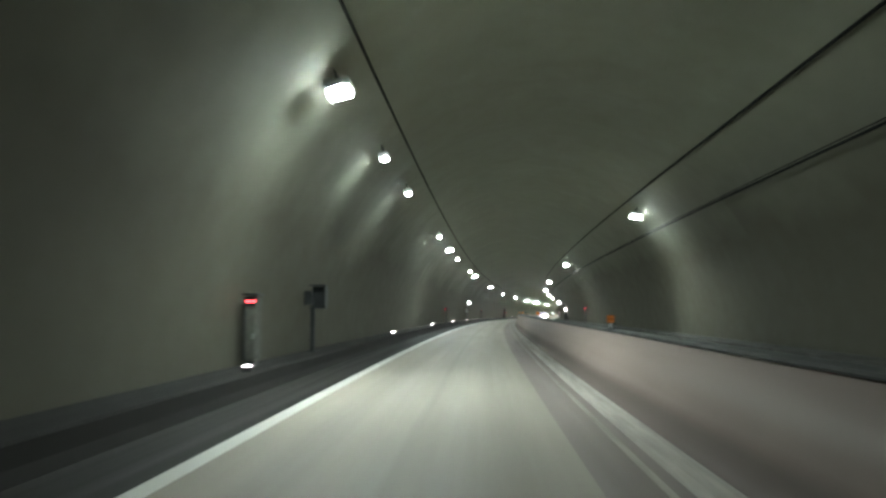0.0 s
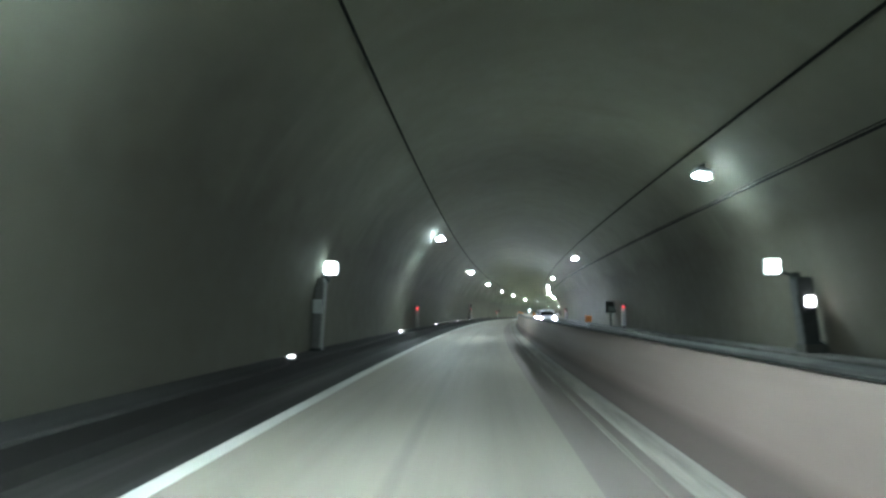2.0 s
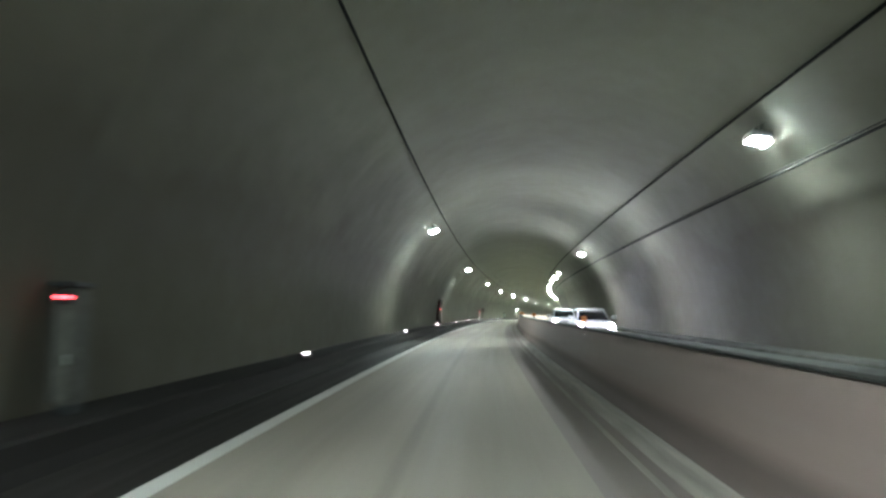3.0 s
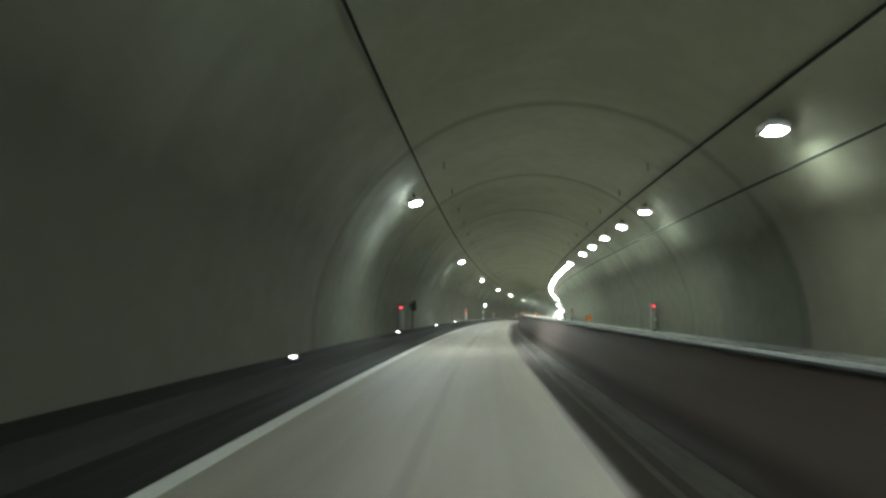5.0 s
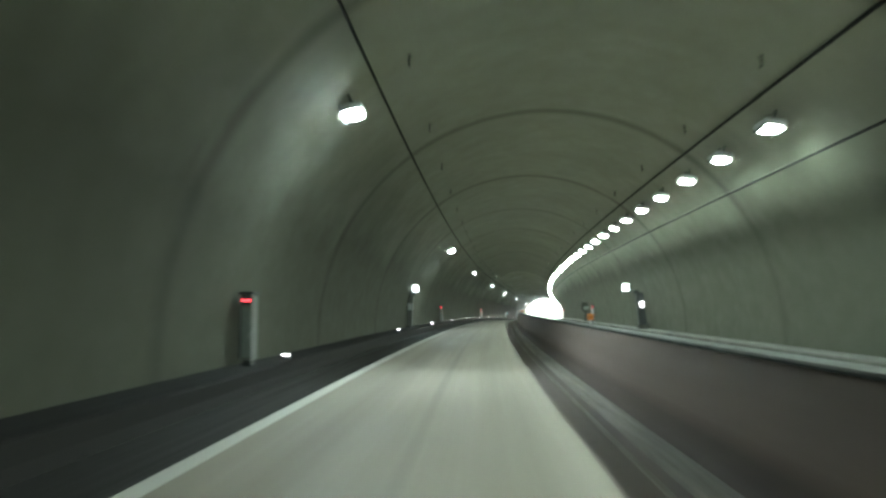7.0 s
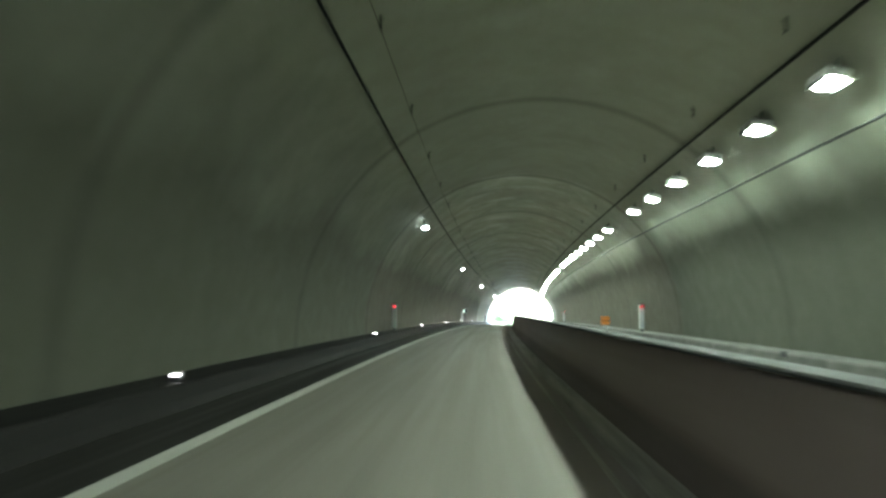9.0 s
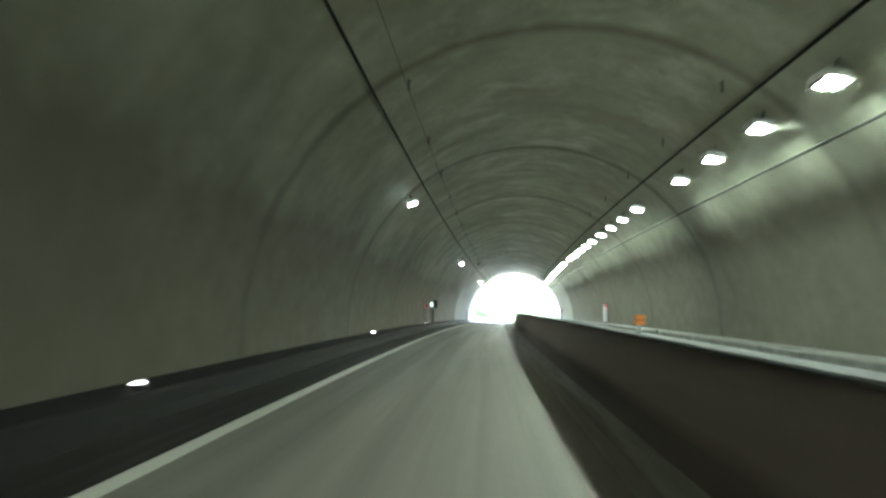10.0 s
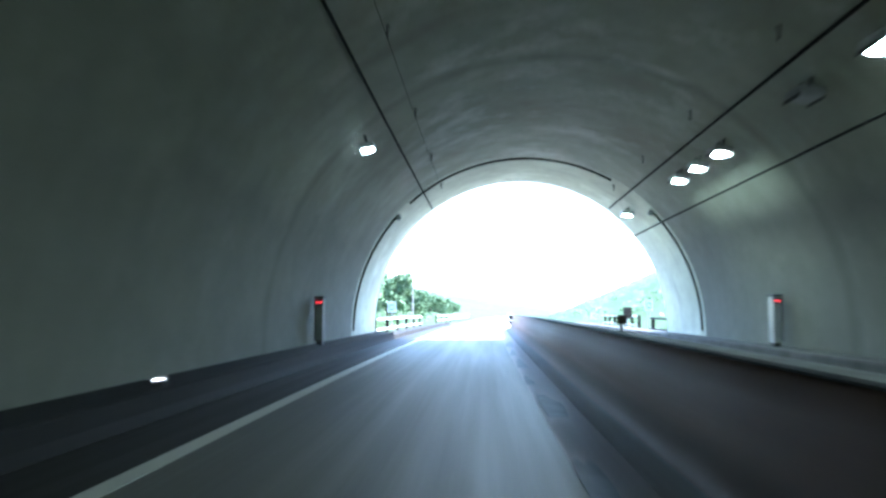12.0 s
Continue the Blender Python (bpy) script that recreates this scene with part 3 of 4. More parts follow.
# cabinet colours with the unlit look of the deep tunnel put in
SHADED_COAT = plain("shaded_cabinet_paint", (0.10, 0.103, 0.087), 0.7, grain=0.3)
SHADED_FRONT = plain("shaded_panel", (0.14, 0.143, 0.122), 0.7, grain=0.4, scale=5.0)
RUBBER = plain("black_rubber", (0.02, 0.02, 0.022), 0.8)


def hydrant_cabinet(side, coat, front, label):
    """Slim emergency cabinet facing the traffic, two red lamps under a dark hood."""
    ob = empty("emergency_cabinet", label, "emergency cabinet", "emergency cabinets on the walkways")
    body = part("body", block(0.20, 0.34, 1.16, 0, 0, 0.10, 0.02), coat, ob)
    part("plinth", block(0.15, 0.26, 0.10, 0, 0, 0.0, 0.01), DARK, ob)
    part("hood", block(0.26, 0.42, 0.05, 0, -0.02, 1.27, 0.012), DARK, ob, "dark sheet metal hood")
    side_plate = block(0.03, 0.36, 1.10, side * 0.115, 0, 0.13, 0.006)
    part("side_plate", side_plate, DARK, ob, "dark side plate")
    door = part("door", block(0.17, 0.02, 0.88, 0, -0.178, 0.16, 0.006), front, ob)
    part("handle", block(0.025, 0.03, 0.10, 0.06, -0.198, 0.5, 0.006), STEEL, door)
    bezel = part("lamp_panel", block(0.19, 0.02, 0.14, 0, -0.178, 1.09, 0.006), DARK, ob, "dark lamp panel")
    for x in (-0.048, 0.048):
        bm = bmesh.new()
        bmesh.ops.create_uvsphere(bm, u_segments=14, v_segments=8, radius=0.025)
        bmesh.ops.scale(bm, vec=(1.15, 0.45, 0.8), verts=bm.verts[:])
        bmesh.ops.translate(bm, vec=(x, -0.192, 1.165), verts=bm.verts[:])
        part("red_lamp", bm, RED_GLOW, bezel, "glowing red lamp", True)
    for x in (-0.085, 0.085):
        part("hood_post", rod((x, 0.03, 1.24), (x, 0.03, 1.29), 0.012), DARK, ob)
    return ob


LEFT_A, RIGHT_A = -4.12, 2 * AXIS + 4.12
reds = [13.0, 62.7, 111.9, 161.2, 209.2, 257.0, 301.5, 351.0, 401.1, 444.9]
reds_far = [13.0, 62.7, 111.9, 160.6, 209.2, 257.0, 301.5, 351.0, 401.1, 444.2]
PALE_LABEL = "slim pale emergency cabinet with two lit red lamps"
DULL_LABEL = "slim emergency cabinet painted shade-dark with two lit red lamps"
# those away from the mouth are painted dark, as standing out of the light
for side, offset, places, pale, coat, front in ((-1, LEFT_A, reds, (4, 5, 6, 7, 8, 9), GREY_COAT, GREY_PANEL), (1, RIGHT_A, reds_far, (2, 3, 6, 7, 8, 9), CABINET, BLUE_PANEL)):
    shaded = hydrant_cabinet(side, SHADED_COAT, SHADED_FRONT, DULL_LABEL)
    unshaded = hydrant_cabinet(side, coat, front, PALE_LABEL)
    for model, at in ((shaded, [s for k, s in enumerate(places) if k not in pale]), (unshaded, [places[k] for k in pale])):
        model.matrix_basis = stand(at[0], offset, KERB_H)
        for s in at[1:]:
            copy_thing(model, stand(s, offset, KERB_H))


def niche_door():
    """Dark double door of a cable niche, leaning with the curve of the wall."""
    ob = empty("niche_door", "dark steel double door of a wall niche", "niche door")
    lean = Matrix.Rotation(radians(8), 4, "Y")
    def put(name, bm, mat, parent, label=""):
        bmesh.ops.transform(bm, matrix=lean, verts=bm.verts[:])
        return part(name, bm, mat, parent, label)
    put("frame", block(0.10, 2.2, 1.96, 0.0, 0, 0.0, 0.012), NICHE, ob)
    for y in (-0.535, 0.535):
        leaf = put("leaf", block(0.03, 1.03, 1.82, 0.06, y, 0.06, 0.008), NICHE, ob)
        put("handle", block(0.04, 0.03, 0.16, 0.085, y * 0.18, 0.85, 0.006), STEEL, leaf)
    return ob


niche_door().matrix_basis = stand(161.75, -4.42, KERB_H)


def sign_box(side, glass, look_label, coat=DARK):
    """Sign panel in a deep dark hood on two slim legs."""
    ob = empty("hooded_sign_box", look_label, "sign box", "hooded sign boxes on the walkways")
    part("hood_top", block(0.40, 0.34, 0.04, side * 0.12, 0, 1.59, 0.010), coat, ob)
    part("hood_side", block(0.03, 0.34, 0.52, side * 0.305, 0, 1.07, 0.008), coat, ob)
    part("hood_base", block(0.40, 0.34, 0.04, side * 0.12, 0, 1.05, 0.010), coat, ob)
    part("back_plate", block(0.38, 0.03, 0.52, side * 0.12, 0.15, 1.07, 0.006), coat, ob)
    case = part("panel_case", block(0.20, 0.10, 0.34, -side * 0.10, -0.10, 1.13, 0.012), coat, ob)
    part("panel", block(0.16, 0.02, 0.29, -side * 0.10, -0.16, 1.155, 0.008), glass, case)
    part("post", block(0.10, 0.10, 1.09, -side * 0.02, 0.02, 0, 0.012), coat, ob)
    part("foot", block(0.20, 0.20, 0.02, -side * 0.02, 0.02, 0, 0.004), coat, ob)
    return ob


left_sign = sign_box(1, DARK, "unlit dark hooded sign box on a post beside the wall")
left_sign.matrix_basis = stand(17.6, LEFT_A, KERB_H)
dull_sign = sign_box(1, HOOD, "narrow dull unlit hooded sign box on a post", HOOD)
dull_sign.matrix_basis = stand(213.7, LEFT_A, KERB_H) @ Matrix.Diagonal((0.7, 0.8, 0.98, 1.0))
lit_sign = sign_box(1, SIGN_GLOW, "lit pale green panel in a dark hooded box on a post")
lit_sign.matrix_basis = stand(405.4, LEFT_A, KERB_H)


def wide_sign_box(side):
    """Pale panel set low in a wide dark hooded frame on one post."""
    ob = empty("hooded_sign_box", "pale panel in a wide dark hood on a post", "sign box", "hooded sign boxes on the walkways")
    part("hood_top", block(0.74, 0.40, 0.05, 0, -0.02, 1.52, 0.012), HOOD, ob)
    for x in (-0.35, 0.35):
        part("hood_side", block(0.04, 0.34, 0.66, x, 0, 0.87, 0.008), HOOD, ob)
    part("hood_base", block(0.74, 0.34, 0.06, 0, 0, 0.83, 0.010), HOOD, ob)
    part("back_plate", block(0.68, 0.03, 0.64, 0, 0.15, 0.88, 0.006), HOOD, ob)
    case = part("panel_case", block(0.50, 0.10, 0.36, 0.06, 0.02, 0.92, 0.012), HOOD, ob)
    part("panel", block(0.44, 0.02, 0.30, 0.06, -0.04, 0.95, 0.008), GREY_PANEL, case, "pale grey panel")
    part("post", block(0.15, 0.12, 0.84, -0.03, 0.02, 0, 0.012), HOOD, ob)
    part("foot", block(0.26, 0.22, 0.02, -0.03, 0.02, 0, 0.004), HOOD, ob)
    return ob


right_sign = wide_sign_box(-1)
right_sign.matrix_basis = stand(116.6, RIGHT_A, KERB_H)
copy_thing(right_sign, stand(306.9, RIGHT_A, KERB_H))


def phone_point(side, dark):
    """Emergency telephone: pillar leaning with the wall, lit sign on an arm above. side: 1 beside the opposite wall."""
    ob = empty("emergency_telephone", "dark emergency telephone pillar with a lit white sign above" if dark else "pale emergency telephone pillar with a lit white sign above",
               "emergency telephone", "emergency telephones on the walkways")
    wide, lean, out = (0.36, 0.16, 0.80) if dark else (0.22, 0.10, 0.34)
    tall, high = (1.76, 2.02) if dark else (1.86, 2.13)
    if dark:
        part("plinth", block(0.5, 0.6, 0.2, 0.02, 0, 0, 0.015), WALK, ob, "low concrete plinth")
    foot = 0.2 if dark else 0.0
    bm = block(wide, 0.42, tall - foot, 0, 0, foot, 0.025)
    for v in bm.verts:
        v.co.x -= side * lean * v.co.z / tall
    part("pillar", bm, DARK if dark else GREY_COAT, ob)
    part("base", block(wide + 0.08, 0.50, 0.06, 0, 0, foot, 0.01), DARK, ob)
    x = -side * lean
    part("arm", rod((x, 0.05, tall - 0.04), (-side * out, 0.05, high), 0.035), DARK, ob)
    part("bracket", block(0.20, 0.12, 0.22, x - side * 0.10, 0.05, tall - 0.10, 0.015), DARK, ob)
    sign = part("sign_case", block(0.38, 0.16, 0.39, -side * out, 0.05, high - 0.195, 0.02), DARK, ob)
    part("sign_glass", block(0.33, 0.02, 0.34, -side * out, -0.038, high - 0.17, 0.03), GREEN_GLASS, sign, "glowing pale sign glass")
    box = part("handset_box", block(0.22, 0.08, 0.36, -side * lean * 0.5, -0.24, 0.95, 0.012), DARK if dark else PANEL, ob)
    if dark:
        part("marker_lamp", block(0.20, 0.06, 0.26, side * -0.08, -0.30, 1.06, 0.025, 3), WHITE_GLOW, box, "glowing white marker lamp")
    return ob


phone_l = phone_point(-1, False)
phone_l.matrix_basis = stand(88.4, -4.26, KERB_H)
copy_thing(phone_l, stand(283.8, -4.26, KERB_H))
phone_r = phone_point(1, True)
phone_r.matrix_basis = stand(87.2, 2 * AXIS + 4.08, KERB_H)
copy_thing(phone_r, stand(280.4, 2 * AXIS + 4.08, KERB_H))


def kerb_marker():
    """Small lit delineator standing on the walkway."""
    ob = empty("kerb_marker", "small white lit delineator on the dark walkway", "delineator", "delineators on the walkway")
    part("case", block(0.17, 0.10, 0.135, 0, 0, 0, 0.015), DARK, ob)
    part("lens", block(0.15, 0.02, 0.027, 0.01, -0.055, 0.085, 0.010), WHITE_GLOW, ob, "glowing white lens")
    return ob


marker = kerb_marker()
marks = [-6.8, 11.4, 29.8, 48.0, 65.6, 83.9, 102.0, 120.1, 138.6, 155.5, 172.0, 188.7, 205.6, 223.9, 240.2, 258.0, 275.9, 291.8, 307.5, 325.2, 343.0, 360.5, 378.2, 396.6, 414.8, 434.0]
marker.matrix_basis = stand(marks[0] + 0.5, KERB_FACE - 0.19, KERB_H - 0.002)
for s in marks[1:]:
    copy_thing(marker, stand(s + 0.5, KERB_FACE - 0.19, KERB_H - 0.002))


def barrier_marker(sheet, label):
    """Reflector of two bars on a short post, standing on the barrier's cap."""
    ob = empty("barrier_delineator", label, "delineator", "amber delineators on the median barrier")
    part("foot", block(0.11, 0.09, 0.012, 0, 0, 0, 0.003), DARK, ob)
    part("post", block(0.05, 0.025, 0.12, 0, 0.01, 0.01, 0.005), STEEL, ob)
    plate = part("plate", block(0.125, 0.025, 0.125, 0, 0, 0.10, 0.008), AMBER_DARK if sheet is ORANGE else BACKLIT_DARK, ob, "dull plate")
    for z in (0.107, 0.176):
        part("bar", block(0.112, 0.012, 0.042, 0, -0.017, z, 0.005), sheet, plate, "amber reflector bar")
    return ob


board = barrier_marker(ORANGE, "amber two-bar delineator on a short post on the barrier")
boards = [-5.6, 12.3, 30.3, 48.8, 66.6, 84.5, 102.3, 120.2, 138.0, 155.6, 172.6, 189.8, 206.5, 223.4, 240.5, 258.4, 275.8, 292.5, 308.8, 326.6, 344.2, 361.3, 379.0, 397.6, 416.0]
board.matrix_basis = stand(boards[0], 2.18, 1.003)
for s in boards[1:]:
    copy_thing(board, stand(s, 2.18, 1.003))
# colour darkened as if seen against the bright mouth
BACKLIT_DARK = plain("backlit_reflector", (0.035, 0.024, 0.016), 0.8, grain=0.4, gloss=0.1)
barrier_marker(BACKLIT_DARK, "two-bar delineator painted backlit-dark on a short post on the barrier").matrix_basis = stand(435.2, 2.18, 1.003)

# ---- anchors and small fittings on the vault ----
def vault_anchor():
    ob = empty("vault_anchor", "small dark steel anchor in the vault", "anchor", "anchors in the vault")
    part("plate", block(0.10, 0.10, 0.012, 0, 0, -0.012, 0.003), DARK, ob)
    part("stud", rod((0, 0, -0.19), (0, 0, -0.01), 0.018, 8), DARK, ob)
    part("hook", block(0.03, 0.09, 0.035, 0, 0.02, -0.21, 0.006), DARK, ob)
    return ob


anchor = vault_anchor()
spots = []
for a_off in (-3.03, 3.3):
    for i in range(52):
        spots.append((197.0 + 5.0 * i, a_off))
for i in range(11):
    spots.append((421.5, -2.9 + 0.58 * i))
spots.append((421.5, -3.25))
for i, (s, a_off) in enumerate(spots):
    a, z = vault(a_off, 0.0)
    m = stand(s, a, z)
    if i == 0:
        anchor.matrix_basis = m
    else:
        copy_thing(anchor, m)

# thin wire strung from hook to hook along the near row of anchors
a, z = vault(-3.03, 0.0)
tagged(sweep("hanging_wire", [(a + 0.006 * math.cos(q), z - 0.2 + 0.006 * math.sin(q)) for q in (0.0, 1.05, 2.09, 3.14, 4.19, 5.24)], 282.0, 452.0, 3, [BLACK]),
       "thin dark wire strung along the vault anchors", "wire")

speaker = empty("loudspeaker", "small dark round loudspeaker under the vault", "loudspeaker")
a, z = vault(-3.2, 0.0)
speaker.matrix_basis = stand(420.9, a, z)
part("horn", rod((0, -0.22, -0.22), (0, 0.05, -0.2), 0.12, 18, 0.07), DARK, speaker)
part("stem", rod((0, 0, -0.2), (0, 0, 0.02), 0.025), DARK, speaker)

# cable in the last joint of the lining
def joint_cable(t0, t1, s=451.5):
    verts, faces = [], []
    n, r = 30, 0.035
    for i in range(n + 1):
        t = t0 + (t1 - t0) * i / n
        for j in range(6):
            u = 2 * math.pi * j / 6
            rr = RADIUS - 0.03 + r * math.cos(u)
            verts.append(place(s + r * math.sin(u), AXIS + rr * math.cos(t), MID_Z + rr * math.sin(t)))
    for i in range(n):
        for j in range(6):
            faces.append((i * 6 + j, i * 6 + (j + 1) % 6, (i + 1) * 6 + (j + 1) % 6, (i + 1) * 6 + j))
    return tagged(new("joint_cable", mesh_of("joint_cable", verts, faces, [BLACK], smooth=True)),
                  "black cable bent along the last lining joint", "cable", "cables in the last joint")


joint_cable(radians(180), radians(138))
joint_cable(radians(0), radians(43))
joint_cable(radians(132), radians(60))
for t in (138, 43):
    jb = empty("junction_box", "small dark junction box at the last lining joint", "junction box", "junction boxes")
    jb.matrix_basis = stand(451.5, AXIS + 6.16 * math.cos(radians(t)), MID_Z + 6.16 * math.sin(radians(t)))
    part("box", block(0.16, 0.12, 0.2, 0, 0, -0.1, 0.012), DARK, jb)
    part("lid", block(0.13, 0.015, 0.17, 0, -0.066, -0.085, 0.004), STEEL, jb)

# ---- oncoming cars in the opposite lane ----
WHITE_CAR = plain("white_car_paint", (0.75, 0.76, 0.78), 0.25, grain=0.05)
SILVER_CAR = plain("silver_car_paint", (0.35, 0.36, 0.38), 0.3, 0.6, grain=0.05)
TINT = plain("dark_car_glass", (0.012, 0.014, 0.016), 0.08, grain=0.05)
HEADLIGHT = lit("headlight_glass", (0.80, 0.86, 1.0), 22.0)


def skin(sections, close=True):
    """Body skin through rounded sections: (y, half width, bottom, top, roundness)."""
    bm = bmesh.new()
    rings = []
    for y, hw, z0, z1, p in sections:
        ring = []
        for i in range(20):
            t = 2 * math.pi * i / 20
            cx, cz = math.cos(t), math.sin(t)
            ring.append(bm.verts.new((hw * math.copysign(abs(cx) ** p, cx), y, (z0 + z1) / 2 + (z1 - z0) / 2 * math.copysign(abs(cz) ** p, cz))))
        rings.append(ring)
    for a, b in zip(rings, rings[1:]):
        for k in range(20):
            bm.faces.new((a[k], a[(k + 1) % 20], b[(k + 1) % 20], b[k]))
    bm.faces.new(rings[0])
    bm.faces.new(rings[-1][::-1])
    bmesh.ops.recalc_face_normals(bm, faces=bm.faces[:])
    return bm


def disc(x, y, z, r, w, bevel):
    """Wheel-like drum lying across the car."""
    bm = rod((x - w / 2, y, z), (x + w / 2, y, z), r, 28)
    bmesh.ops.bevel(bm, geom=[e for e in bm.edges if e.is_boundary or abs(e.verts[0].co.x - e.verts[1].co.x) < 1e-4], offset=bevel, segments=2, affect="EDGES")
    return bm


def car(paint, label):
    """Saloon with lit headlights; the nose points along -y."""
    ob = empty("car", label, "car", "oncoming cars")
    part("body", skin([(-2.24, 0.62, 0.34, 0.60, 0.5), (-2.16, 0.78, 0.26, 0.70, 0.45), (-1.95, 0.85, 0.22, 0.78, 0.42), (-1.45, 0.88, 0.20, 0.88, 0.42), (-0.9, 0.89, 0.20, 0.94, 0.42),
                       (0.4, 0.89, 0.20, 0.96, 0.42), (1.5, 0.88, 0.22, 0.98, 0.42), (2.05, 0.83, 0.26, 0.96, 0.44), (2.24, 0.68, 0.36, 0.86, 0.5)]), paint, ob, smooth=True)
    part("glasshouse", skin([(-1.10, 0.66, 0.86, 0.94, 0.6), (-0.75, 0.70, 0.86, 1.14, 0.5), (-0.30, 0.70, 0.86, 1.37, 0.5), (0.20, 0.68, 0.86, 1.44, 0.5),
                             (0.85, 0.67, 0.86, 1.40, 0.5), (1.30, 0.67, 0.86, 1.22, 0.55), (1.75, 0.62, 0.86, 0.98, 0.6)]), TINT, ob, "dark tinted glass", True)
    part("roof", skin([(-0.36, 0.56, 1.34, 1.385, 0.6), (0.0, 0.60, 1.38, 1.445, 0.6), (0.45, 0.60, 1.38, 1.455, 0.6), (0.95, 0.56, 1.34, 1.40, 0.6)]), paint, ob, smooth=True)
    for x in (-1, 1):
        for p, q in (((x * 0.66, -1.02, 0.93), (x * 0.57, -0.34, 1.36)), ((x * 0.71, 0.28, 0.95), (x * 0.60, 0.26, 1.41)), ((x * 0.64, 1.62, 0.98), (x * 0.56, 0.92, 1.37))):
            part("pillar", rod(p, q, 0.035, 8), paint, ob)
        part("door_line", block(0.012, 1.75, 0.02, x * 0.887, 0.25, 0.62, 0.003), DARK, ob)
        part("mirror", skin([(-0.74, 0.06, 0.98, 1.08, 0.6), (-0.66, 0.11, 0.95, 1.11, 0.6), (-0.56, 0.10, 0.96, 1.10, 0.6)]), paint, ob, smooth=True).location = (x * 0.96, 0, 0)
        lamp = part("headlight", skin([(-2.19, 0.10, 0.60, 0.68, 0.6), (-2.10, 0.16, 0.56, 0.74, 0.6), (-1.90, 0.17, 0.58, 0.78, 0.6)]), TINT, ob, smooth=True)
        lamp.location = (x * 0.64, 0, 0)
        glow = bmesh.new()
        bmesh.ops.create_uvsphere(glow, u_segments=14, v_segments=8, radius=0.10)
        bmesh.ops.translate(glow, vec=(0, -2.16, 0.65), verts=glow.verts[:])
        part("bulb", glow, HEADLIGHT, lamp, "glowing white headlight", True)
        for y in (-1.36, 1.34):
            wheel = part("wheel", disc(x * 0.80, y, 0.315, 0.315, 0.20, 0.03), RUBBER, ob, "black tyre")
            part("rim", disc(x * 0.86, y, 0.315, 0.20, 0.10, 0.015), STEEL, wheel)
            for k in range(5):
                t = k * 2 * math.pi / 5
                part("spoke", rod((x * 0.915, y, 0.315), (x * 0.915, y + 0.18 * math.cos(t), 0.315 + 0.18 * math.sin(t)), 0.02, 6), DARK, wheel)
    grille = part("grille", block(0.86, 0.05, 0.10, 0, -2.225, 0.50, 0.015), DARK, ob)
    part("chrome_bar", block(0.80, 0.02, 0.018, 0, -2.26, 0.545, 0.005), STEEL, grille)
    part("intake", block(1.10, 0.05, 0.09, 0, -2.19, 0.30, 0.015), DARK, ob)
    part("number_plate", block(0.33, 0.015, 0.16, 0, -2.265, 0.36, 0.004), PANEL, ob, "blank white plate")
    return ob


car(WHITE_CAR, "white saloon car with lit headlights in the opposite lane").matrix_basis = stand(138.0, 4.7, 0)
car(SILVER_CAR, "silver saloon car with lit headlights in the opposite lane").matrix_basis = stand(152.5, 4.7, 0)


# drain openings in the kerb faces
def kerb_drain():
    """Dark slotted opening with a steel frame set in the kerb's face."""
    ob = empty("kerb_drain", "small dark drain opening in the walkway's kerb face", "drain", "drain openings in the kerbs")
    part("opening", block(0.05, 0.26, 0.11, 0, 0, 0, 0.008), RUBBER, ob)
    part("frame", block(0.04, 0.34, 0.025, 0, 0, 0.11, 0.005), DARK, ob)
    return ob


drain = kerb_drain()
drain.matrix_basis = stand(427.0, KERB_FACE + 0.015, 0.20)
for s in (332.9, 383.0, 396.0, 414.0, 433.5):
    copy_thing(drain, stand(s, FAR_KERB - 0.02, 0.25))

wall_plate = empty("wall_plate", "small dark plate fixed to the tunnel wall", "plate")
wall_plate.matrix_basis = stand(398.2, -4.36, 1.53)
part("plate", block(0.03, 0.55, 0.15, 0.02, 0, 0, 0.006), DARK, wall_plate)
for y in (-0.22, 0.22):
    part("bolt", rod((0.03, y, 0.075), (0.05, y, 0.075), 0.012, 8), STEEL, wall_plate)


# damp patches on the asphalt beside the barrier near the mouth
def damp_patch(s, a, length, width, seed):
    rng = random.Random(seed)
    ob = empty("puddle", "damp drying puddle on the asphalt beside the barrier", "puddle", "puddles near the tunnel mouth")
    ob.matrix_basis = stand(s, a, -0.003)
    bm = bmesh.new()
    ring = []
    for i in range(28):
        t = 2 * math.pi * i / 28
        k = 1 + 0.22 * math.sin(3 * t + seed) + rng.uniform(-0.12, 0.12)
        ring.append((math.cos(t) * width * k, math.sin(t) * length * k))
    low = [bm.verts.new((x, y, 0.0)) for x, y in ring]
    top = [bm.verts.new((x * 0.96, y * 0.98, 0.005)) for x, y in ring]
    bm.faces.new(top)
    for i in range(28):
        bm.faces.new((low[i], low[(i + 1) % 28], top[(i + 1) % 28], top[i]))
    part("water", bm, WATER, ob)
    return ob


WATER = plain("damp_asphalt", (0.14, 0.134, 0.128), 0.62, grain=0.4, scale=3.0, relief=0.006, gloss=0.4)
for i, (s, a, length, width) in enumerate(((430.5, 1.16, 1.3, 0.10), (434.6, 1.22, 1.7, 0.14), (438.3, 1.13, 0.9, 0.08), (441.8, 1.20, 1.6, 0.13), (446.0, 1.17, 1.4, 0.11), (450.6, 1.21, 2.0, 0.14))):
    damp_patch(s, a, length, width, i)

# ---- outside ----
GRASS = plain("verge_grass", (0.075, 0.12, 0.05), 0.95, grain=0.5, scale=1.2, relief=0.03, gloss=0.1)
LEAF = plain("leaves", (0.12, 0.20, 0.10), 0.65, grain=0.4, scale=2.0, gloss=0.25)
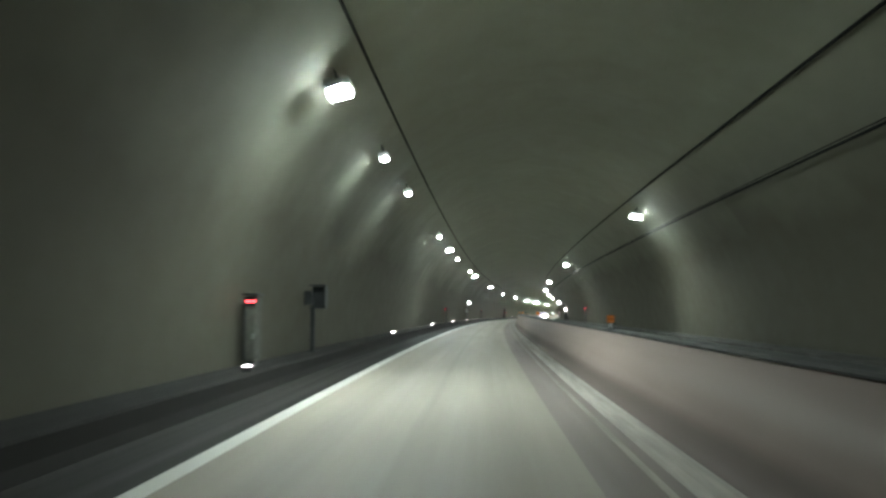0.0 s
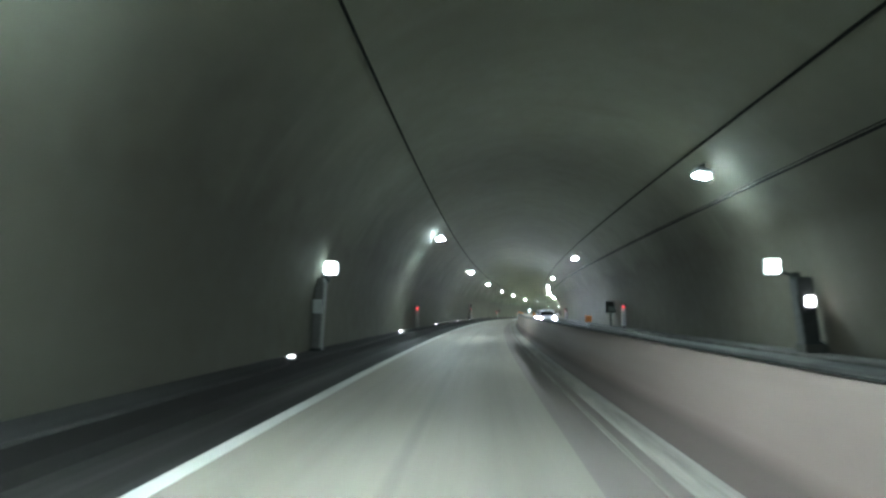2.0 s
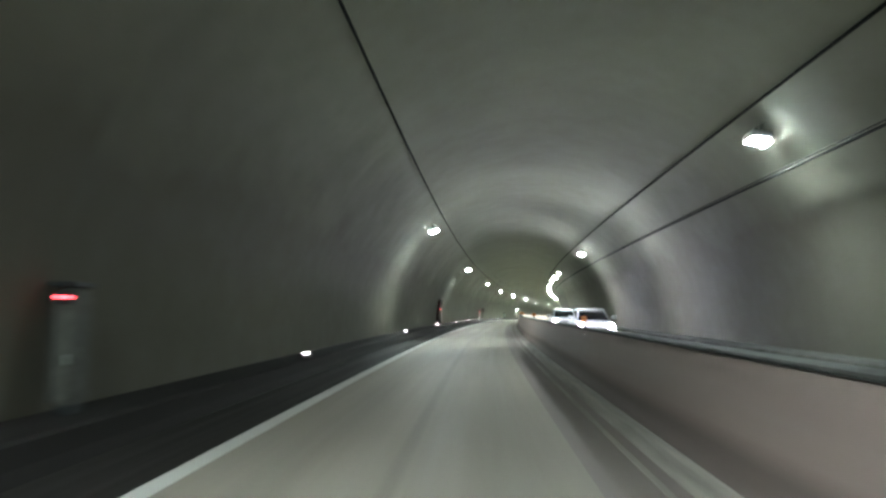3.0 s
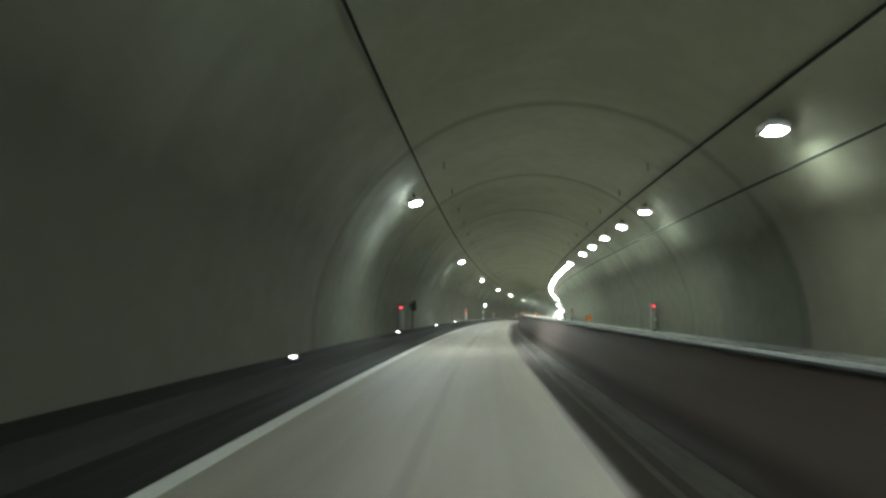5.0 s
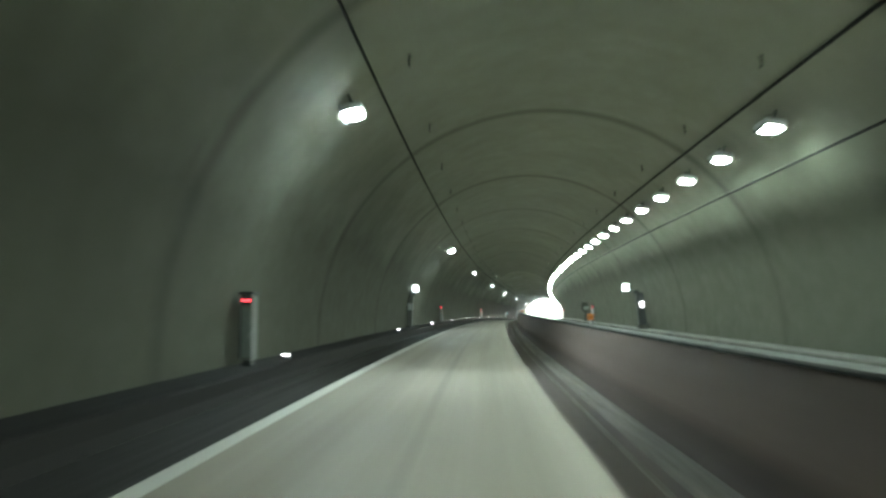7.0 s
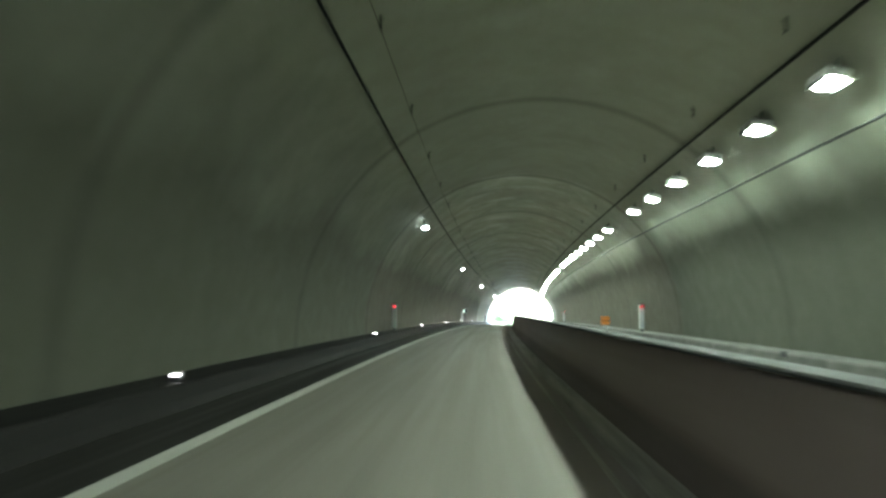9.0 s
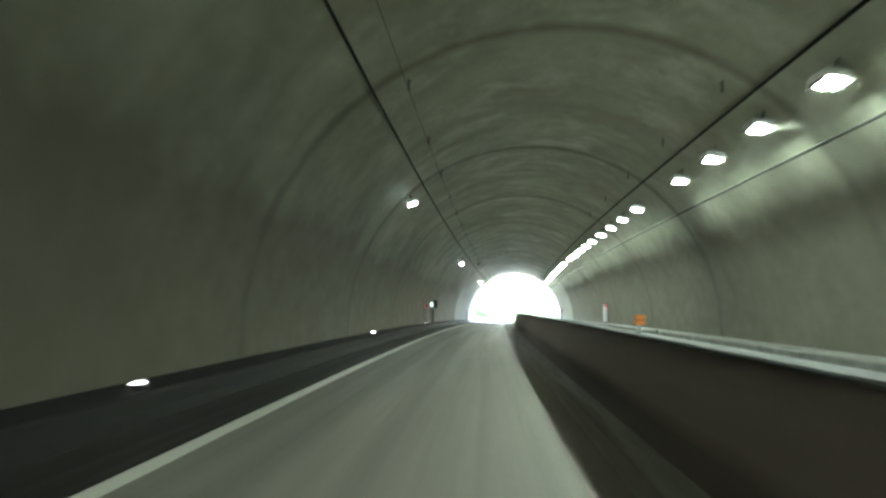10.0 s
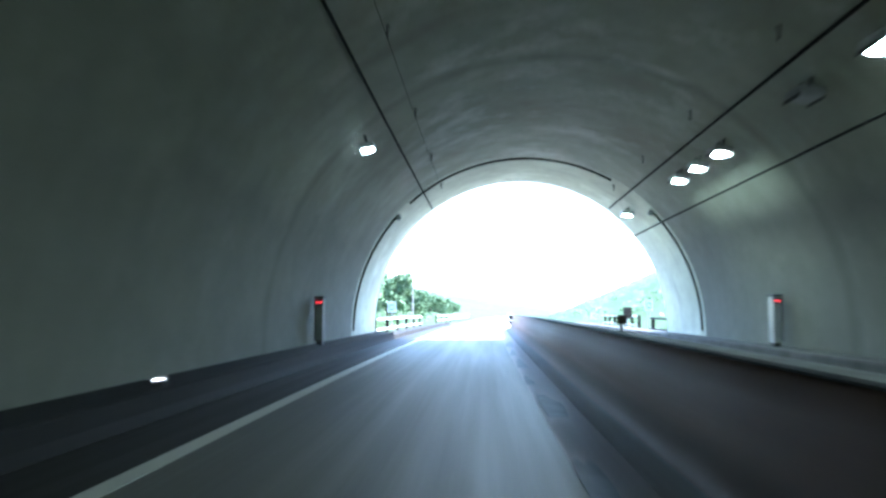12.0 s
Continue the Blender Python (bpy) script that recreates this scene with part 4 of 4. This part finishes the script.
BARK = plain("bark", (0.13, 0.10, 0.075), 0.9, grain=0.5, scale=3.0)
RAIL = plain("white_rail_paint", (0.72, 0.72, 0.68), 0.5, grain=0.2)
POST = plain("brown_post_paint", (0.010, 0.008, 0.007), 0.7, grain=0.3, gloss=0.15)
SIGN_BLUE = plain("blue_sign_sheet", (0.05, 0.20, 0.55), 0.4, grain=0.1)
SIGN_BROWN = plain("brown_sign_back", (0.03, 0.02, 0.016), 0.6, grain=0.2)


def rise_at(s, a):
    """Height of the ground beside the road."""
    side = max(0.0, -7.5 - a) if a < 0 else max(0.0, a - 11.5)
    rise = 0.0 if side <= 0 else min(70.0, side * (0.16 if a < 0 else 0.40))
    rise *= min(1.0, max(0.0, (s - 452) / 12)) if a < 0 else 1.0
    return -0.30 + rise + noise.noise(Vector((a * 0.05, s * 0.05, 3.1))) * min(3.0, side * 0.08)


def ground_sheet():
    """One sheet that follows the road beyond the portal and rises into slopes beside it."""
    stations = [456.0 + 5.0 * i for i in range(50)] + [720.0 + 40 * i for i in range(16)]
    offs = [-700, -300, -150, -90, -60, -40, -28, -20, -15, -11, -8, -5.6, 9.2, 11, 13, 16, 20, 26, 36, 50, 70, 100, 160, 320, 700]
    verts = [place(s, a, rise_at(s, a)) for s in stations for a in offs]
    k = len(offs)
    faces = [(i * k + j, i * k + j + 1, (i + 1) * k + j + 1, (i + 1) * k + j) for i in range(len(stations) - 1) for j in range(k - 1)]
    return new("ground", mesh_of("ground", verts, faces, [GRASS], smooth=True))


tagged(ground_sheet(), "grassy ground and slopes beyond the tunnel portal", "ground", kind="structure")


def hillside():
    """Steep wooded hill over the tunnel, behind the headwall."""
    stations = [456.3 - 4.0 * i for i in range(10)] + [400, 360, 300]
    offs = [-90, -60, -40, -28, -20, -12, -6, 0, 6, 11, 15.6, 22, 30, 44, 64, 94]
    verts = []
    for s in stations:
        for a in offs:
            front = 8.8 * max(0.0, 1 - max(0.0, abs(a - AXIS) - 13.8) / 30) - 0.3
            back = min(456.3 - s, 46.0)
            verts.append(place(s, a, front + back * 1.1 + noise.noise(Vector((a * 0.08, s * 0.08, 1.3))) * min(2.0, back * 0.1)))
    k = len(offs)
    faces = [(i * k + j, (i + 1) * k + j, (i + 1) * k + j + 1, i * k + j + 1) for i in range(len(stations) - 1) for j in range(k - 1)]
    return new("ground_hill", mesh_of("ground_hill", verts, faces, [GRASS], smooth=True))


tagged(hillside(), "steep green hillside above the tunnel portal", "ground", kind="structure")


def portal_wall():
    """Headwall round the tunnel mouth, and the end wall behind the start."""
    inner = arch(RADIUS + THICK)
    outer = [(-12.0, -0.3)] + [(max(-12.0, min(15.6, AXIS + 20 * math.cos(math.pi * (1 - i / 44)))), min(9.0, MID_Z + 20 * math.sin(math.pi * (1 - i / 44)))) for i in range(45)] + [(15.6, -0.3)]
    verts, faces = [], []
    k = len(inner)
    for s in (MOUTH - 0.6, MOUTH):
        for p in inner + outer:
            verts.append(place(s, *p))
    n = 2 * k
    for j in range(k - 1):
        faces.append((j, j + 1, k + j + 1, k + j))
        faces.append((n + j, n + k + j, n + k + j + 1, n + j + 1))
        faces.append((k + j, k + j + 1, n + k + j + 1, n + k + j))
    return new("wall_portal", mesh_of("wall_portal", verts, faces, [KERB]))


tagged(portal_wall(), "plain concrete headwall round the tunnel mouth", "wall", kind="structure")
# unseen end wall, added to keep sky light out behind the start
back = arch(RADIUS + THICK)
tagged(new("wall_back", mesh_of("wall_back", [place(START, *p) for p in back] + [place(START - 0.3, *p) for p in back],
                               [tuple(range(len(back))), tuple(range(2 * len(back) - 1, len(back) - 1, -1))], [KERB])),
       "plain dark wall added out of view to close the tunnel", "wall", kind="structure")


def guard_rail(s0, s1, a, label, base_z=0.0, behind=-1, gap=2.0, paint=RAIL):
    """Two rails on dark posts whose tops bend over the upper rail."""
    ob = empty("guard_rail", label, "guard rail", "guard rails outside")
    base = place(s0, a, 0)
    ob.location = base
    n = max(2, int((s1 - s0) / gap) + 1)
    for z, h in ((0.30 + base_z, 0.07), (0.79 + base_z, 0.08)):
        ra = sweep("rail", [(a - 0.04, z), (a - 0.05, z + h / 2), (a - 0.04, z + h), (a + 0.02, z + h), (a + 0.03, z + h / 2), (a + 0.02, z)], s0, s1, 2.0, [paint])
        ra.parent = ob
        ra.matrix_parent_inverse = Matrix.Translation(-base)
    for i in range(n):
        s = s0 + (s1 - s0) * i / (n - 1)
        bm = block(0.14, 0.22, 1.2, behind * 0.12, 0, -0.32 + base_z, 0.03)
        bmesh.ops.transform(bm, matrix=Matrix.Translation(-base) @ stand(s, a, 0), verts=bm.verts[:])
        part("post", bm, POST, ob)
    return ob


guard_rail(458.8, 480.0, -4.7, "white two-rail guard rail on dark posts beside the road", gap=3.6)
guard_rail(501.0, 560.0, -5.3, "white two-rail guard rail on dark posts beside the road", gap=6.5)
guard_rail(457.2, 461.0, 8.3, "short dark two-rail guard rail on dark posts", 0.02, 1, paint=POST)
guard_rail(465.8, 478.0, 8.6, "white two-rail guard rail on dark posts beside the road", 0.08, 1)
guard_rail(476.0, 520.0, 2.2, "white guard rail on dark posts along the median", 0.12, 1, 4.0)


def road_sign(name, s, a, z, w, h, face, label, bare=False):
    ob = empty(name, label, "road sign", "road signs outside")
    base = rise_at(s, a)
    ob.matrix_basis = stand(s, a, base)
    part("post", rod((0, 0.04, -0.2), (0, 0.04, z + h), 0.045), STEEL, ob)
    plate = part("plate", block(w, 0.03, h, 0, 0, z, 0.006), face if bare else PANEL, ob)
    part("face", block(w * 0.56, 0.012, h * 0.56, 0, -0.022, z + h * 0.22, 0.004), face, plate)
    if not bare:
        part("pictogram", block(w * 0.36, 0.008, h * 0.34, 0, -0.032, z + h * 0.33, 0.002), PANEL, plate)
    return ob


road_sign("road_sign", 476.7, -6.5, 1.45, 0.62, 0.75, SIGN_BLUE, "white and blue square road sign on a steel post")
road_sign("road_sign", 466.5, 9.4, 1.5, 0.42, 0.62, SIGN_BLUE, "blue and white square road sign on a steel post")
road_sign("road_sign", 465.3, 8.0, 1.10, 0.44, 0.60, SIGN_BROWN, "brown sign board on a post beside the road", True)

lamp_post = empty("lamp_post", "slim grey steel lamp post beside the road", "lamp post")
lamp_post.matrix_basis = stand(493.7, -7.0, rise_at(493.7, -7.0))
part("pole", rod((0, 0, -0.3), (0, 0, 8.2), 0.10, 12, 0.06), STEEL, lamp_post)
part("arm", rod((0, 0, 8.1), (1.5, 0, 8.5), 0.045, 10), STEEL, lamp_post)
part("lamp_head", block(0.6, 0.22, 0.1, 1.7, 0, 8.47, 0.03), HOUSING, lamp_post)


def tree(s, a, height, spread, seed):
    """Broadleaf tree: tapered trunk with limbs and a ragged crown of single leaves."""
    rng = random.Random(seed)
    ob = empty("tree", "green broadleaf tree on the roadside slope", "tree", "roadside trees")
    ob.matrix_basis = stand(s, a, rise_at(s, a) - 0.2)
    trunk = rod((0, 0, 0), (0.15, 0.1, height * 0.62), height * 0.028, 9, height * 0.010)
    tips = [Vector((0.15, 0.1, height * 0.8))]
    for i in range(11):
        z = height * rng.uniform(0.10, 0.6)
        ang = rng.uniform(0, 6.28)
        reach = spread * rng.uniform(0.45, 0.9)
        end = Vector((math.cos(ang) * reach, math.sin(ang) * reach, z + height * rng.uniform(0.15, 0.35)))
        limb = rod((0.05, 0.05, z), end, height * 0.010, 6, height * 0.003)
        me = bpy.data.meshes.new("tmp")
        limb.to_mesh(me)
        limb.free()
        trunk.from_mesh(me)
        bpy.data.meshes.remove(me)
        tips.append(end)
    part("trunk", trunk, BARK, ob)
    verts, faces = [], []
    clumps = []
    for t in tips:
        for _ in range(4):
            clumps.append((t + Vector((rng.gauss(0, 1), rng.gauss(0, 1), rng.gauss(0, 0.7))) * spread * 0.26, spread * rng.uniform(0.2, 0.36)))
    for c, r in clumps:
        for _ in range(90):
            d = Vector((rng.gauss(0, 1), rng.gauss(0, 1), rng.gauss(0, 1))).normalized() * r * rng.uniform(0.55, 1.1)
            p = c + d
            u = Vector((rng.gauss(0, 1), rng.gauss(0, 1), rng.gauss(0, 0.6))).normalized()
            w = u.cross(Vector((rng.gauss(0, 1), rng.gauss(0, 1), rng.gauss(0, 1)))).normalized()
            k = rng.uniform(0.12, 0.24)
            b = len(verts)
            verts += [p - u * k, p + w * k * 0.5, p + u * k, p - w * k * 0.5]
            faces.append((b, b + 1, b + 2, b + 3))
    crown = new("crown", mesh_of("crown", verts, faces, [LEAF]))
    crown.parent = ob
    return ob


for i in range(26):
    s = 470 + 4.6 * i
    a = -9.1 - 1.6 * ((i * 37) % 5) - 0.014 * (s - 470)
    h = 5.9 - 0.024 * (s - 470) + 0.5 * math.sin(i * 2.3)
    tree(s, a, h, 0.42 * h, 100 + i)


def bushes():
    """Scrub over the slopes, as loose leaves."""
    rng = random.Random(5)
    verts, faces = [], []
    for _ in range(900):
        s = rng.uniform(462, 620)
        a = rng.choice((-1, 1))
        a = rng.uniform(-40, -7.6) if a < 0 else rng.uniform(11.5, 60)
        r = rng.uniform(0.5, 1.3)
        c = place(s, a, rise_at(s, a) + r * 0.3)
        for _ in range(45):
            d = Vector((rng.gauss(0, 1), rng.gauss(0, 1), abs(rng.gauss(0, 0.8)))).normalized() * r * rng.uniform(0.5, 1.05)
            u = Vector((rng.gauss(0, 1), rng.gauss(0, 1), rng.gauss(0, 1))).normalized()
            w = u.orthogonal().normalized()
            k = rng.uniform(0.12, 0.26)
            b = len(verts)
            p = c + d
            verts += [p - u * k, p + w * k * 0.5, p + u * k, p - w * k * 0.5]
            faces.append((b, b + 1, b + 2, b + 3))
    return tagged(new("roadside_scrub", mesh_of("roadside_scrub", verts, faces, [LEAF])), "low green scrub over the roadside slopes", "scrub", kind="stuff")


bushes()
